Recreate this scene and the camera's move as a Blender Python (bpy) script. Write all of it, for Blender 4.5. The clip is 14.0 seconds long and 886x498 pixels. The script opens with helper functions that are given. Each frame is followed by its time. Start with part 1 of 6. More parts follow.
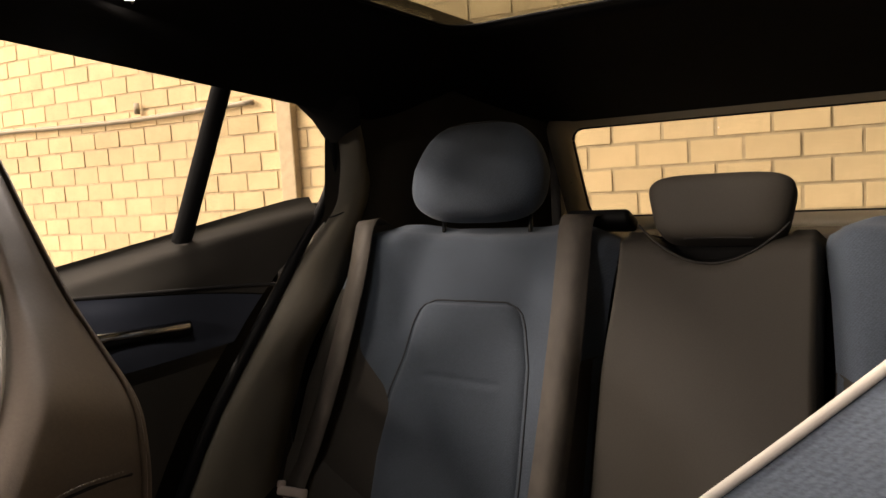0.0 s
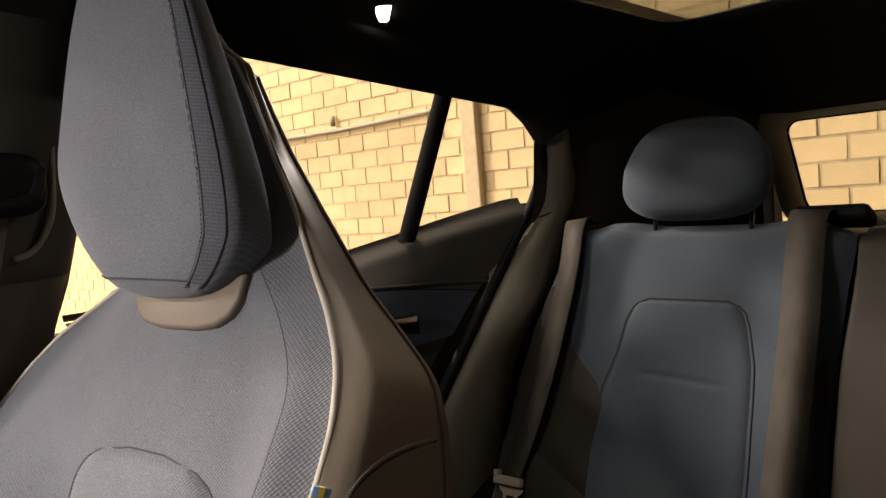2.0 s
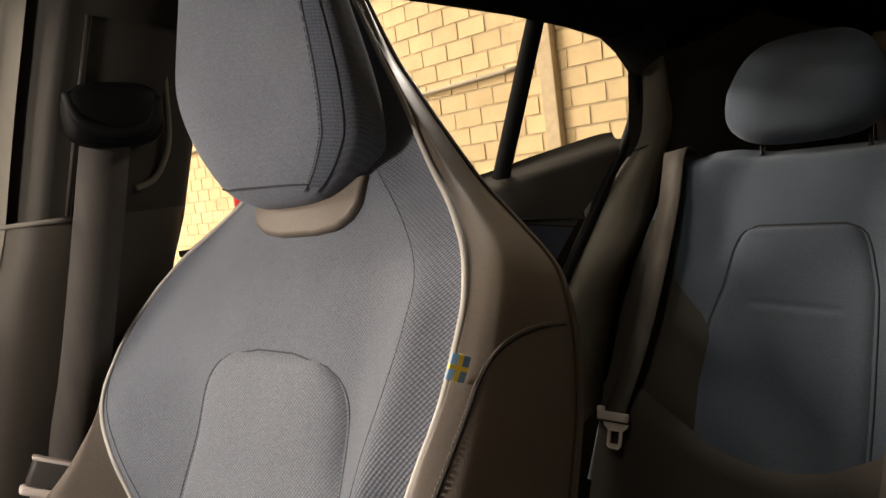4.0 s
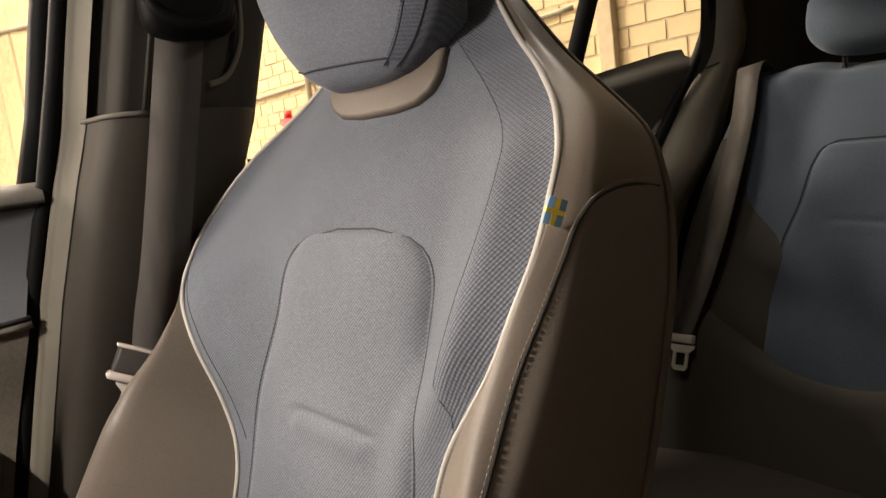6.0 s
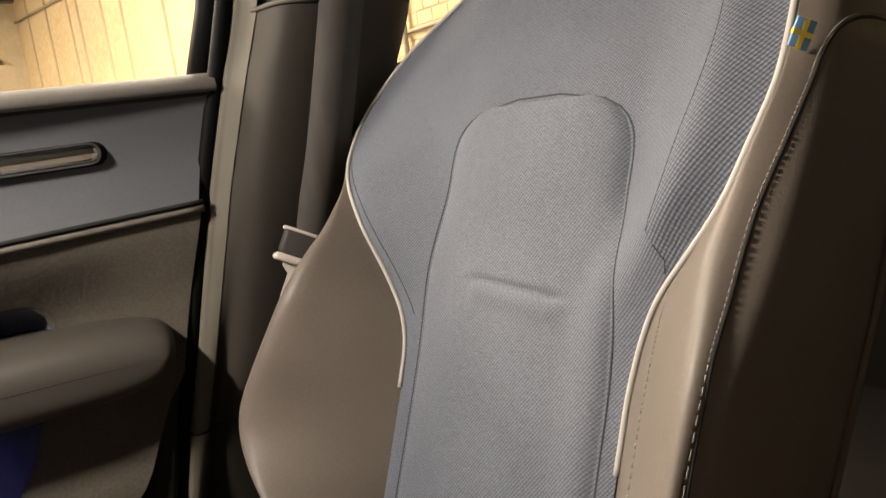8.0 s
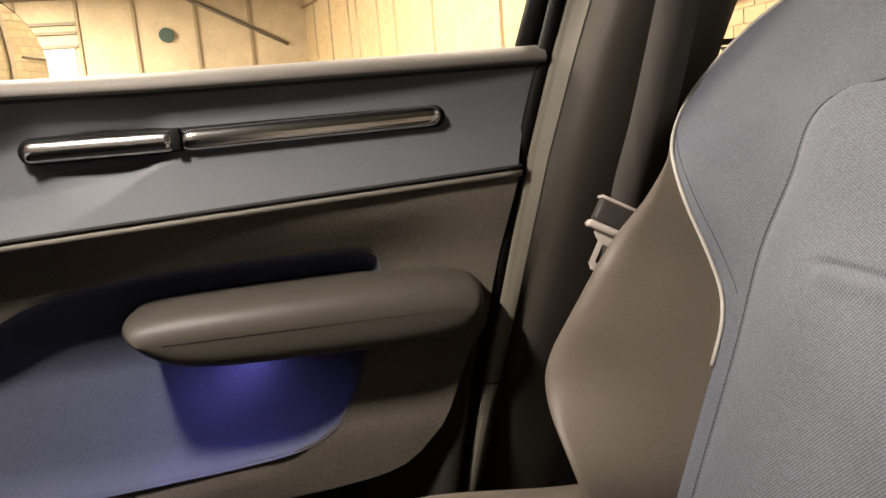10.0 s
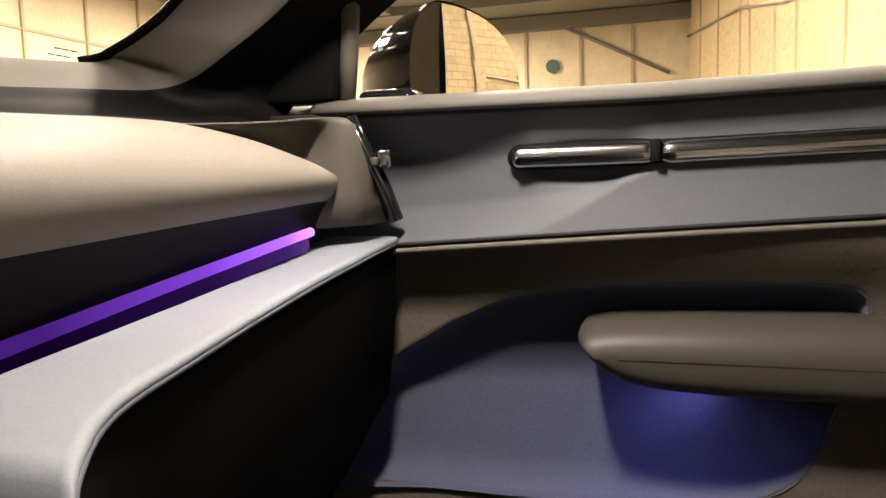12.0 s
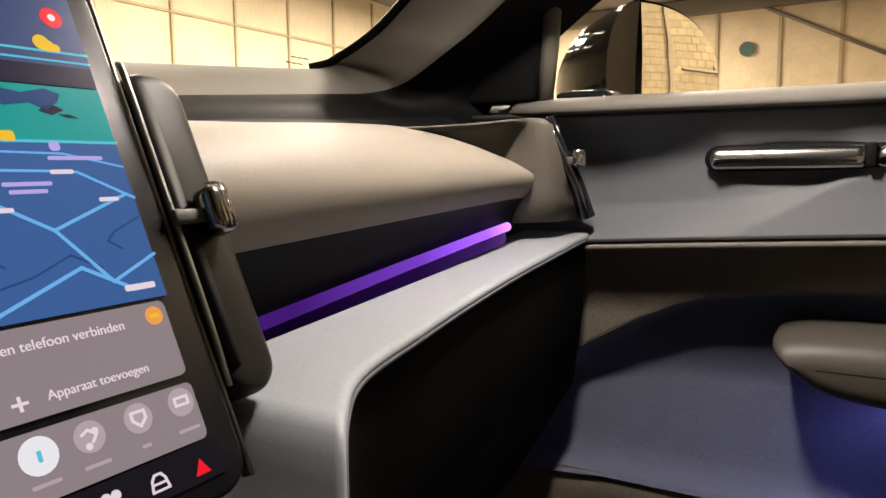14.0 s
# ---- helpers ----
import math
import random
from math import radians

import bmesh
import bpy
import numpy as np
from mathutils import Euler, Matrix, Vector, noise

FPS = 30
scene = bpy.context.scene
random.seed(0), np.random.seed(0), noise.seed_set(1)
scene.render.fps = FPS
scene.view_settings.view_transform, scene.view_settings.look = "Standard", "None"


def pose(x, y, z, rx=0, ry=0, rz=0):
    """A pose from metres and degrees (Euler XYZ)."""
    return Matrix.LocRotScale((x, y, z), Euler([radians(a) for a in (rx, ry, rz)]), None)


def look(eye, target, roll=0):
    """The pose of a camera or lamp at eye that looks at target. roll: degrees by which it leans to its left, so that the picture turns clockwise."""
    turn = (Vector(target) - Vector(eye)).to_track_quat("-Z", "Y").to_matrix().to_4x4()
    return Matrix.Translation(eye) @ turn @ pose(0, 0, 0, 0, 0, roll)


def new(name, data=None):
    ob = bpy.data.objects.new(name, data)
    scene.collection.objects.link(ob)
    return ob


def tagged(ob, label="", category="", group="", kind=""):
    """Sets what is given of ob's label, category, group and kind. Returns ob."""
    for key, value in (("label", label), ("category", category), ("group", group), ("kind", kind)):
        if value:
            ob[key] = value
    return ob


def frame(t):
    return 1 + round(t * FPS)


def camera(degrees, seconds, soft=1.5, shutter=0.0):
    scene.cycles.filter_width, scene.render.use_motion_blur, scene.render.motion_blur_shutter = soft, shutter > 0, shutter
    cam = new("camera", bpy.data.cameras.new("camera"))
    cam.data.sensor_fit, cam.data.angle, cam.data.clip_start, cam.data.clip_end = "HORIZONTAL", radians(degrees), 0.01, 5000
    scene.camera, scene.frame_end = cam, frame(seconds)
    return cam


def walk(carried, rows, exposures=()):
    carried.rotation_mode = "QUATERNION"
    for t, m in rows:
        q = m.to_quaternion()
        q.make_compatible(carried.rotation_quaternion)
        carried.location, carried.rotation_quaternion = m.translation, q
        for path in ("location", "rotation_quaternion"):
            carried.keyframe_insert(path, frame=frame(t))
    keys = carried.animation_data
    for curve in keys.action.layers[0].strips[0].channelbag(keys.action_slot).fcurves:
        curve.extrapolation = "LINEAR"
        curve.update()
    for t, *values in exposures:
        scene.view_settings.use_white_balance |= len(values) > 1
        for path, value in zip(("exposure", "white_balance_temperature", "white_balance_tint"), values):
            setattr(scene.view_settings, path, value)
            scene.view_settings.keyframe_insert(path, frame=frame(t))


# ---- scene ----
cam = camera(63.6, 14.0)
PATH = [
    (0, (0.13, 0.022, 1.39), (-0.883, 1.737, 1.205), -3.4),
    (0.5, (0.132, 0.006, 1.383), (-0.977, 1.661, 1.2), -3.3),
    (1, (0.111, -0.013, 1.379), (-1.102, 1.568, 1.207), -3.4),
    (1.5, (0.087, -0.041, 1.386), (-1.218, 1.465, 1.224), -3.8),
    (2, (0.087, -0.056, 1.391), (-1.295, 1.383, 1.247), -4.7),
    (2.5, (0.086, -0.066, 1.391), (-1.353, 1.317, 1.256), -5.6),
    (3, (0.082, -0.076, 1.375), (-1.393, 1.269, 1.238), -6.5),
    (3.2, (0.077, -0.077, 1.368), (-1.409, 1.253, 1.219), -6.8),
    (5.3, (0.041, -0.098, 1.271), (-1.536, 1.104, 1.01), -7.1),
    (5.5, (0.041, -0.099, 1.269), (-1.541, 1.093, 0.994), -7.2),
    (6, (0.032, -0.113, 1.262), (-1.575, 1.043, 0.973), -7.5),
    (6.5, (0.011, -0.147, 1.253), (-1.626, 0.962, 0.952), -8.0),
    (7, (0.001, -0.157, 1.232), (-1.661, 0.907, 0.907), -8.1),
    (7.2, (-0.003, -0.162, 1.223), (-1.673, 0.886, 0.89), -8.1),
    (9.3, (-0.018, -0.278, 1.173), (-1.876, 0.367, 0.811), -4.7),
    (9.5, (-0.019, -0.289, 1.176), (-1.899, 0.291, 0.822), -4.5),
    (10, (-0.022, -0.297, 1.186), (-1.961, 0.064, 0.852), -4.4),
    (10.5, (-0.028, -0.324, 1.175), (-2.009, -0.226, 0.918), -4.1),
    (11, (-0.039, -0.359, 1.18), (-2.019, -0.519, 0.953), -3.4),
    (11.5, (-0.051, -0.394, 1.178), (-2.003, -0.771, 0.963), -2.4),
    (12, (-0.057, -0.425, 1.175), (-1.955, -1.019, 0.97), -1.6),
    (12.5, (-0.06, -0.445, 1.171), (-1.9, -1.201, 0.963), -1.1),
    (13, (-0.044, -0.453, 1.171), (-1.833, -1.322, 0.962), -0.9),
    (13.5, (-0.026, -0.443, 1.181), (-1.772, -1.393, 0.962), -0.7),
    (14, (-0.006, -0.431, 1.189), (-1.708, -1.457, 0.957), -0.6),
]
walk(cam, [(t, look(eye, target, roll)) for t, eye, target, roll in PATH], [(0, 0.36, 6500, 16), (1.5, 0.40, 6500, 14), (2.2, 0.28, 6500, 13), (3, 0.15, 6500, 11), (5.5, 0.33, 6500, 11), (7, 0.38, 6500, 10), (9.5, 0.40, 6500, 10), (11, 0.41, 6500, 10), (12, 0.3, 6500, 10), (13, 0.15, 6500, 10), (14, 0.05, 6500, 10)])

# ---------------------------------------------------------------- world and light
world = bpy.data.worlds.new("hall_air")
scene.world = world
world.use_nodes = True
world.node_tree.nodes["Background"].inputs["Color"].default_value = (1.0, 0.86, 0.66, 1)
world.node_tree.nodes["Background"].inputs["Strength"].default_value = 0.05


def area_lamp(name, place, target, sx, sy, watts, colour):
    data = bpy.data.lights.new(name, "AREA")
    data.shape, data.size, data.size_y, data.energy, data.color = "RECTANGLE", sx, sy, watts, colour
    ob = new(name, data)
    ob.matrix_world = look(place, target)
    return ob


WARM = (1.0, 0.85, 0.68)
# all unseen; back row added for the brick wall, last for the passenger seat
HALL_LAMPS = [(-22.0, -10.0, 3000), (-14.0, -10.0, 2300), (-6.0, -10.0, 1900)] + [(lx, 1.9, 1500) for lx in (-22.0, -14.0)] + [(-8.0, 1.9, 520), (-3.2, 1.9, 410), (-8.5, -3.3, 1750)]
for lx, ly, watts in HALL_LAMPS:
    area_lamp("hall_light", (lx, ly, 6.6), (lx, ly + 0.01, 0), 3.0, 1.2, watts, WARM)
area_lamp("reading_light", (-0.560, 0.547, 1.608), (-0.50, 0.50, 0.8), 0.012, 0.012, 0.75, (1.0, 0.9, 0.78))
area_lamp("vanity_light", (-0.56, -0.632, 1.584), (-0.48, -0.36, 0.9), 0.12, 0.035, 14.0, (1.0, 0.89, 0.80))
area_lamp("pocket_light", (-0.928, -0.42, 0.916), (-0.945, -0.44, 0.80), 0.32, 0.02, 0.22, (0.34, 0.30, 1.0))

# ---------------------------------------------------------------- materials


class Mat:
    """A small builder of node materials."""

    def __init__(self, name, base, rough=0.5, metal=0.0):
        self.m = bpy.data.materials.new(name)
        self.m.use_nodes = True
        self.t = self.m.node_tree
        self.b = self.t.nodes["Principled BSDF"]
        self.b.inputs["Base Color"].default_value = (*base, 1)
        self.b.inputs["Roughness"].default_value = rough
        self.b.inputs["Metallic"].default_value = metal
        self.base = base
        self.colour = None
        self.height = None
        self.co = self.node("ShaderNodeTexCoord").outputs["Object"]

    def node(self, kind, **sets):
        n = self.t.nodes.new(kind)
        for k, v in sets.items():
            if k in n.inputs:
                n.inputs[k].default_value = v
        return n

    def link(self, a, b):
        self.t.links.new(a, b)

    def noise(self, scale, detail=4.0, stretch=(1, 1, 1)):
        mp = self.node("ShaderNodeMapping")
        mp.inputs["Scale"].default_value = stretch
        self.link(self.co, mp.inputs["Vector"])
        n = self.node("ShaderNodeTexNoise", Scale=scale, Detail=detail)
        self.link(mp.outputs["Vector"], n.inputs["Vector"])
        return n.outputs["Fac"]

    def vary(self, fac, low, high, lo=0.35, hi=0.65):
        """Multiplies the colour by low..high along fac."""
        r = self.node("ShaderNodeMapRange")
        r.inputs["From Min"].default_value, r.inputs["From Max"].default_value = lo, hi
        r.inputs["To Min"].default_value, r.inputs["To Max"].default_value = low, high
        self.link(fac, r.inputs["Value"])
        mx = self.t.nodes.new("ShaderNodeMix")
        mx.data_type, mx.blend_type = "RGBA", "MULTIPLY"
        mx.inputs["Factor"].default_value = 1.0
        if self.colour is None:
            mx.inputs["A"].default_value = (*self.base, 1)
            mx.inputs[6].default_value = (*self.base, 1)
        else:
            self.link(self.colour, mx.inputs[6])
        self.link(r.outputs["Result"], mx.inputs[7])
        self.colour = mx.outputs[2]
        self.link(self.colour, self.b.inputs["Base Color"])
        return self

    def bump(self, fac, strength=0.3, distance=0.001):
        b = self.node("ShaderNodeBump", Strength=strength, Distance=distance)
        self.link(fac, b.inputs["Height"])
        if self.height is not None:
            self.link(self.height, b.inputs["Normal"])
        self.height = b.outputs["Normal"]
        self.link(self.height, self.b.inputs["Normal"])
        return self

    def wave(self, scale, turn=(0, 0, 0), distortion=0.0):
        mp = self.node("ShaderNodeMapping")
        mp.inputs["Rotation"].default_value = [radians(a) for a in turn]
        self.link(self.co, mp.inputs["Vector"])
        w = self.node("ShaderNodeTexWave", Scale=scale, Distortion=distortion)
        w.wave_type, w.bands_direction = "BANDS", "X"
        self.link(mp.outputs["Vector"], w.inputs["Vector"])
        return w.outputs["Fac"]

    def sheen(self, w, tint=(1, 1, 1)):
        self.b.inputs["Sheen Weight"].default_value = w
        self.b.inputs["Sheen Tint"].default_value = (*tint, 1)
        return self


def knit(name, base, rib, turn, depth=0.22, cross=0.35):
    """Ribbed knit seat cloth; depth sets how strongly the ribs stand out."""
    m = Mat(name, base, 0.9)
    m.b.inputs["Specular IOR Level"].default_value = 0.15
    w = m.wave(rib, turn, 0.5)
    m.vary(w, 1 - depth, 1 + depth * 0.6, 0.1, 0.9).vary(m.noise(9), 0.93, 1.07).vary(m.noise(420, 3, (1, 2.2, 1)), 0.82, 1.16)
    w2 = m.wave(rib * 0.9, (turn[0], turn[1], turn[2] + 84), 0.5)
    m.vary(w2, 1 - depth * cross, 1 + depth * 0.6 * cross, 0.1, 0.9)
    m.bump(w, 0.9 * depth + 0.1, 0.0006).bump(w2, 1.4 * cross * depth, 0.0005).bump(m.noise(700, 3), 0.35, 0.0005)
    return m.sheen(0.22, (0.8, 0.88, 1.0)).m


def hide(name, base, rough, spec=0.3):
    """Grained artificial leather."""
    m = Mat(name, base, rough)
    m.b.inputs["Specular IOR Level"].default_value = spec
    m.vary(m.noise(5, 4), 0.95, 1.05).vary(m.noise(420, 3), 0.95, 1.04)
    m.bump(m.noise(700, 3), 0.18, 0.0005)
    return m.m


def plastic(name, base, rough, grain=900, spec=0.22):
    m = Mat(name, base, rough)
    m.b.inputs["Specular IOR Level"].default_value = spec
    m.vary(m.noise(5, 4), 0.9, 1.1)
    m.bump(m.noise(grain, 2), 0.15, 0.0004)
    return m.m


def plain(name, base, rough=0.5, metal=0.0):
    m = Mat(name, base, rough, metal)
    m.vary(m.noise(30, 3), 0.93, 1.05)
    return m.m


def glowing(name, colour, strength):
    m = Mat(name, (0, 0, 0), 0.4)
    m.b.inputs["Emission Color"].default_value = (*colour, 1)
    m.b.inputs["Emission Strength"].default_value = strength
    return m.m


def pane_glass(name, tint, gloss):
    """Thin window glass: mostly clear, with a weak mirror image."""
    m = bpy.data.materials.new(name)
    m.use_nodes = True
    t = m.node_tree
    t.nodes.clear()
    out = t.nodes.new("ShaderNodeOutputMaterial")
    clear = t.nodes.new("ShaderNodeBsdfTransparent")
    clear.inputs["Color"].default_value = (*tint, 1)
    gl = t.nodes.new("ShaderNodeBsdfGlossy")
    gl.inputs["Roughness"].default_value = 0.02
    fr = t.nodes.new("ShaderNodeFresnel")
    fr.inputs["IOR"].default_value = gloss
    mx = t.nodes.new("ShaderNodeMixShader")
    t.links.new(fr.outputs["Fac"], mx.inputs["Fac"])
    t.links.new(clear.outputs["BSDF"], mx.inputs[1])
    t.links.new(gl.outputs["BSDF"], mx.inputs[2])
    t.links.new(mx.outputs["Shader"], out.inputs["Surface"])
    return m


KNIT = knit("grey_blue_knit", (0.126, 0.136, 0.157), 135, (0, 0, 38), 0.27)
KNIT_HEAD = knit("grey_blue_headrest_knit", (0.130, 0.141, 0.165), 60, (0, 0, 90), 0.015)
KNIT_BAND = knit("grey_blue_band_knit", (0.085, 0.095, 0.117), 110, (0, 0, 90), 0.18)
KNIT_FLANK = knit("slate_headrest_side_knit", (0.098, 0.107, 0.128), 110, (0, 0, 60), 0.15)
KNIT_SIDE = knit("grey_blue_coarse_knit", (0.118, 0.128, 0.150), 118, (0, 0, 38), 0.42, 0.45)
KNIT_INSERT = knit("pale_grey_knit", (0.140, 0.151, 0.171), 125, (0, 0, 38), 0.24)
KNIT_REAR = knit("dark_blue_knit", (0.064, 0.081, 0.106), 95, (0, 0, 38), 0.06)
TAUPE = hide("taupe_leather", (0.142, 0.119, 0.097), 0.45, 0.24)
DARK_HIDE = hide("charcoal_leather", (0.043, 0.039, 0.033), 0.6, 0.16)
PAD_HIDE = hide("dashboard_leather", (0.182, 0.160, 0.132), 0.55, 0.2)
PIPING = plain("cream_piping", (0.42, 0.40, 0.36), 0.75)
THREAD = plain("grey_thread", (0.20, 0.175, 0.15), 0.8)
SEAM = plain("dark_seam", (0.012, 0.011, 0.010), 0.9)
LINER = plastic("black_headliner", (0.007, 0.0065, 0.006), 0.95, 400, 0.05)
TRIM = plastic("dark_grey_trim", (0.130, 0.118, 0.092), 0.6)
TRIM_PALE = plastic("beige_grey_trim", (0.118, 0.106, 0.089), 0.65)
PILLAR = plastic("taupe_pillar_trim", (0.043, 0.037, 0.029), 0.6)
QUARTER = plastic("dark_olive_lining", (0.030, 0.027, 0.021), 0.8)
SURROUND = plastic("beige_window_surround", (0.26, 0.23, 0.175), 0.7)
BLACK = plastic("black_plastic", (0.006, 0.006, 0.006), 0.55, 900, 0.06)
GLOSS_BLACK = plain("gloss_black", (0.008, 0.009, 0.010), 0.08)
DOOR_CLOTH = hide("slate_door_cloth", (0.083, 0.087, 0.095), 0.6)
DOOR_DARK = plastic("dark_door_card", (0.030, 0.027, 0.022), 0.75, 500)
_m = Mat("flecked_door_card", (0.092, 0.080, 0.063), 0.9)
_m.b.inputs["Specular IOR Level"].default_value = 0.1
_m.vary(_m.noise(6, 4), 0.85, 1.12).vary(_m.noise(280, 4), 0.9, 1.1).bump(_m.noise(160, 4), 0.5, 0.0012)
DOOR_FLOCK = _m.m
POCKET = knit("blue_pocket_cloth", (0.060, 0.066, 0.094), 150, (38, 0, 90), 0.015)
SHELF = hide("pale_grey_shelf", (0.178, 0.188, 0.203), 0.5, 0.25)
CHROME = plain("satin_chrome", (0.62, 0.60, 0.57), 0.16, 1.0)
POST_STEEL = plain("dark_chrome", (0.22, 0.21, 0.20), 0.3, 1.0)
WEBBING = Mat("belt_webbing", (0.048, 0.041, 0.033), 0.75)
WEBBING.vary(WEBBING.noise(60, 3, (1, 1, 0.05)), 0.8, 1.15).vary(WEBBING.noise(18), 0.9, 1.1).bump(WEBBING.noise(700, 2), 0.3, 0.0004)
WEBBING = WEBBING.m
BELT_PLASTIC = plastic("belt_plastic", (0.050, 0.045, 0.040), 0.5)
GLASS = pane_glass("window_glass", (0.97, 0.98, 0.96), 1.22)
ROOF_GLASS = pane_glass("roof_glass", (0.66, 0.67, 0.63), 1.02)
SCREEN_GLASS = pane_glass("windscreen_glass", (0.97, 0.98, 0.96), 1.03)
MIRROR = plain("mirror_glass", (0.93, 0.93, 0.92), 0.01, 1.0)
CARPET = plastic("black_carpet", (0.02, 0.02, 0.021), 0.95, 200)

# hall surfaces
_m = Mat("sand_brick", (0.575, 0.445, 0.255), 0.85)
_r = _m.node("ShaderNodeObjectInfo")
_g = _m.node("ShaderNodeNewGeometry")
_m.vary(_r.outputs["Random"], 0.93, 1.06, 0, 1).vary(_g.outputs["Random Per Island"], 0.9, 1.07, 0, 1)
_m.vary(_m.noise(9, 5), 0.93, 1.05).vary(_m.noise(60, 4, (1, 1, 3)), 0.94, 1.04)
_m.bump(_m.noise(120, 4), 0.4, 0.002)
BRICK = _m.m
_m = Mat("grey_mortar", (0.44, 0.35, 0.22), 0.95)
_m.vary(_m.noise(25, 5), 0.85, 1.1).bump(_m.noise(150, 3), 0.5, 0.002)
MORTAR = _m.m
_m = Mat("pale_plaster", (0.58, 0.48, 0.33), 0.9)
_m.vary(_m.noise(1.3, 5), 0.9, 1.06).vary(_m.noise(9, 4), 0.95, 1.04).bump(_m.noise(80, 3), 0.3, 0.002)
PLASTER = _m.m
_m = Mat("wall_panel", (0.56, 0.47, 0.33), 0.8)
_m.vary(_m.noise(0.8, 5), 0.9, 1.06).vary(_m.noise(14, 4, (1, 1, 0.2)), 0.95, 1.04)
PANEL = _m.m
_m = Mat("concrete_floor", (0.085, 0.082, 0.077), 0.6)
_m.vary(_m.noise(0.6, 6), 0.85, 1.12).vary(_m.noise(12, 5), 0.92, 1.06).bump(_m.noise(60, 4), 0.2, 0.002)
CONCRETE = _m.m
STEELWORK = plain("painted_steelwork", (0.16, 0.14, 0.11), 0.6)
CONDUIT = plain("grey_conduit", (0.24, 0.20, 0.14), 0.6)
ROOFING = plain("dark_roof_sheet", (0.20, 0.18, 0.145), 0.9)

# ---------------------------------------------------------------- mesh helpers


def part(name, bm, material, parent=None, label="", smooth=True):
    """Links a bmesh as one mesh object, under parent if there is one."""
    me = bpy.data.meshes.new(name)
    bmesh.ops.recalc_face_normals(bm, faces=bm.faces)
    bm.to_mesh(me)
    bm.free()
    me.materials.append(material)
    if smooth:
        me.shade_smooth()
    ob = new(name, me)
    if parent is not None:
        ob.parent = parent
    if label:
        tagged(ob, label)
    return ob


def empty(name, m, label, category, group="", kind=""):
    ob = new(name)
    ob.matrix_world = m
    return tagged(ob, label, category, group, kind)


def lerp_table(table, v):
    """Smooth lookup in rows of (key, value, value...), in key order."""
    if v <= table[0][0]:
        return table[0][1:]
    for a, b in zip(table, table[1:]):
        if v <= b[0]:
            s = (v - a[0]) / (b[0] - a[0])
            return tuple(p + (q - p) * s for p, q in zip(a[1:], b[1:]))
    return table[-1][1:]


def smoothstep(x):
    x = min(1.0, max(0.0, x))
    return x * x * (3 - 2 * x)


def spline(pts, n):
    """n points along a Catmull-Rom curve through pts."""
    pts = [Vector(p) for p in pts]
    ext = [pts[0] * 2 - pts[1], *pts, pts[-1] * 2 - pts[-2]]
    out = []
    for i in range(n):
        x = i / (n - 1) * (len(pts) - 1)
        k = min(int(x), len(pts) - 2)
        s = x - k
        a, b, c, d = ext[k:k + 4]
        out.append(0.5 * (2 * b + (c - a) * s + (2 * a - 5 * b + 4 * c - d) * s * s + (3 * b - a - 3 * c + d) * s ** 3))
    return out


def grid(fn, nu, nv, close_u=False):
    """A sheet of fn(i / nu, j / nv)."""
    bm = bmesh.new()
    cols = nu if close_u else nu + 1
    vs = [[bm.verts.new(fn(i / nu, j / nv)) for j in range(nv + 1)] for i in range(cols)]
    for i in range(nu):
        a, b = vs[i], vs[(i + 1) % cols]
        for j in range(nv):
            bm.faces.new((a[j], b[j], b[j + 1], a[j + 1]))
    return bm


def rows_sheet(rows):
    """A sheet through rows of points of equal length."""
    bm = bmesh.new()
    vs = [[bm.verts.new(p) for p in r] for r in rows]
    for a, b in zip(vs, vs[1:]):
        for j in range(len(a) - 1):
            bm.faces.new((a[j], b[j], b[j + 1], a[j + 1]))
    return bm


def tube(pts, r, seg=8, flat=1.0, up=(0, 0, 1)):
    """A tube along pts, capped; flat squashes it along up."""
    pts = [Vector(p) for p in pts]
    bm = bmesh.new()
    rings = []
    for i, p in enumerate(pts):
        d = (pts[min(i + 1, len(pts) - 1)] - pts[max(i - 1, 0)]).normalized()
        s = d.cross(Vector(up))
        if s.length < 1e-4:
            s = d.cross(Vector((1, 0, 0)))
        s.normalize()
        q = s.cross(d).normalized()
        rings.append([bm.verts.new(p + s * (r * math.cos(2 * math.pi * k / seg)) + q * (r * flat * math.sin(2 * math.pi * k / seg))) for k in range(seg)])
    for a, b in zip(rings, rings[1:]):
        for k in range(seg):
            bm.faces.new((a[k], a[(k + 1) % seg], b[(k + 1) % seg], b[k]))
    bm.faces.new(rings[0])
    bm.faces.new(rings[-1])
    return bm


def box(x0, x1, y0, y1, z0, z1, r=0.0, seg=2):
    bm = bmesh.new()
    bmesh.ops.create_cube(bm, size=1)
    for v in bm.verts:
        v.co = Vector(((x0 + x1) / 2 + v.co.x * (x1 - x0), (y0 + y1) / 2 + v.co.y * (y1 - y0), (z0 + z1) / 2 + v.co.z * (z1 - z0)))
    if r:
        bmesh.ops.bevel(bm, geom=list(bm.edges), offset=r, segments=seg, profile=0.5, affect="EDGES")
    return bm


def moved(bm, m):
    bm.transform(m)
    return bm


def joined(*bms):
    """One bmesh of several."""
    out = bmesh.new()
    for b in bms:
        me = bpy.data.meshes.new("joint")
        b.to_mesh(me)
        b.free()
        out.from_mesh(me)
        bpy.data.meshes.remove(me)
    return out


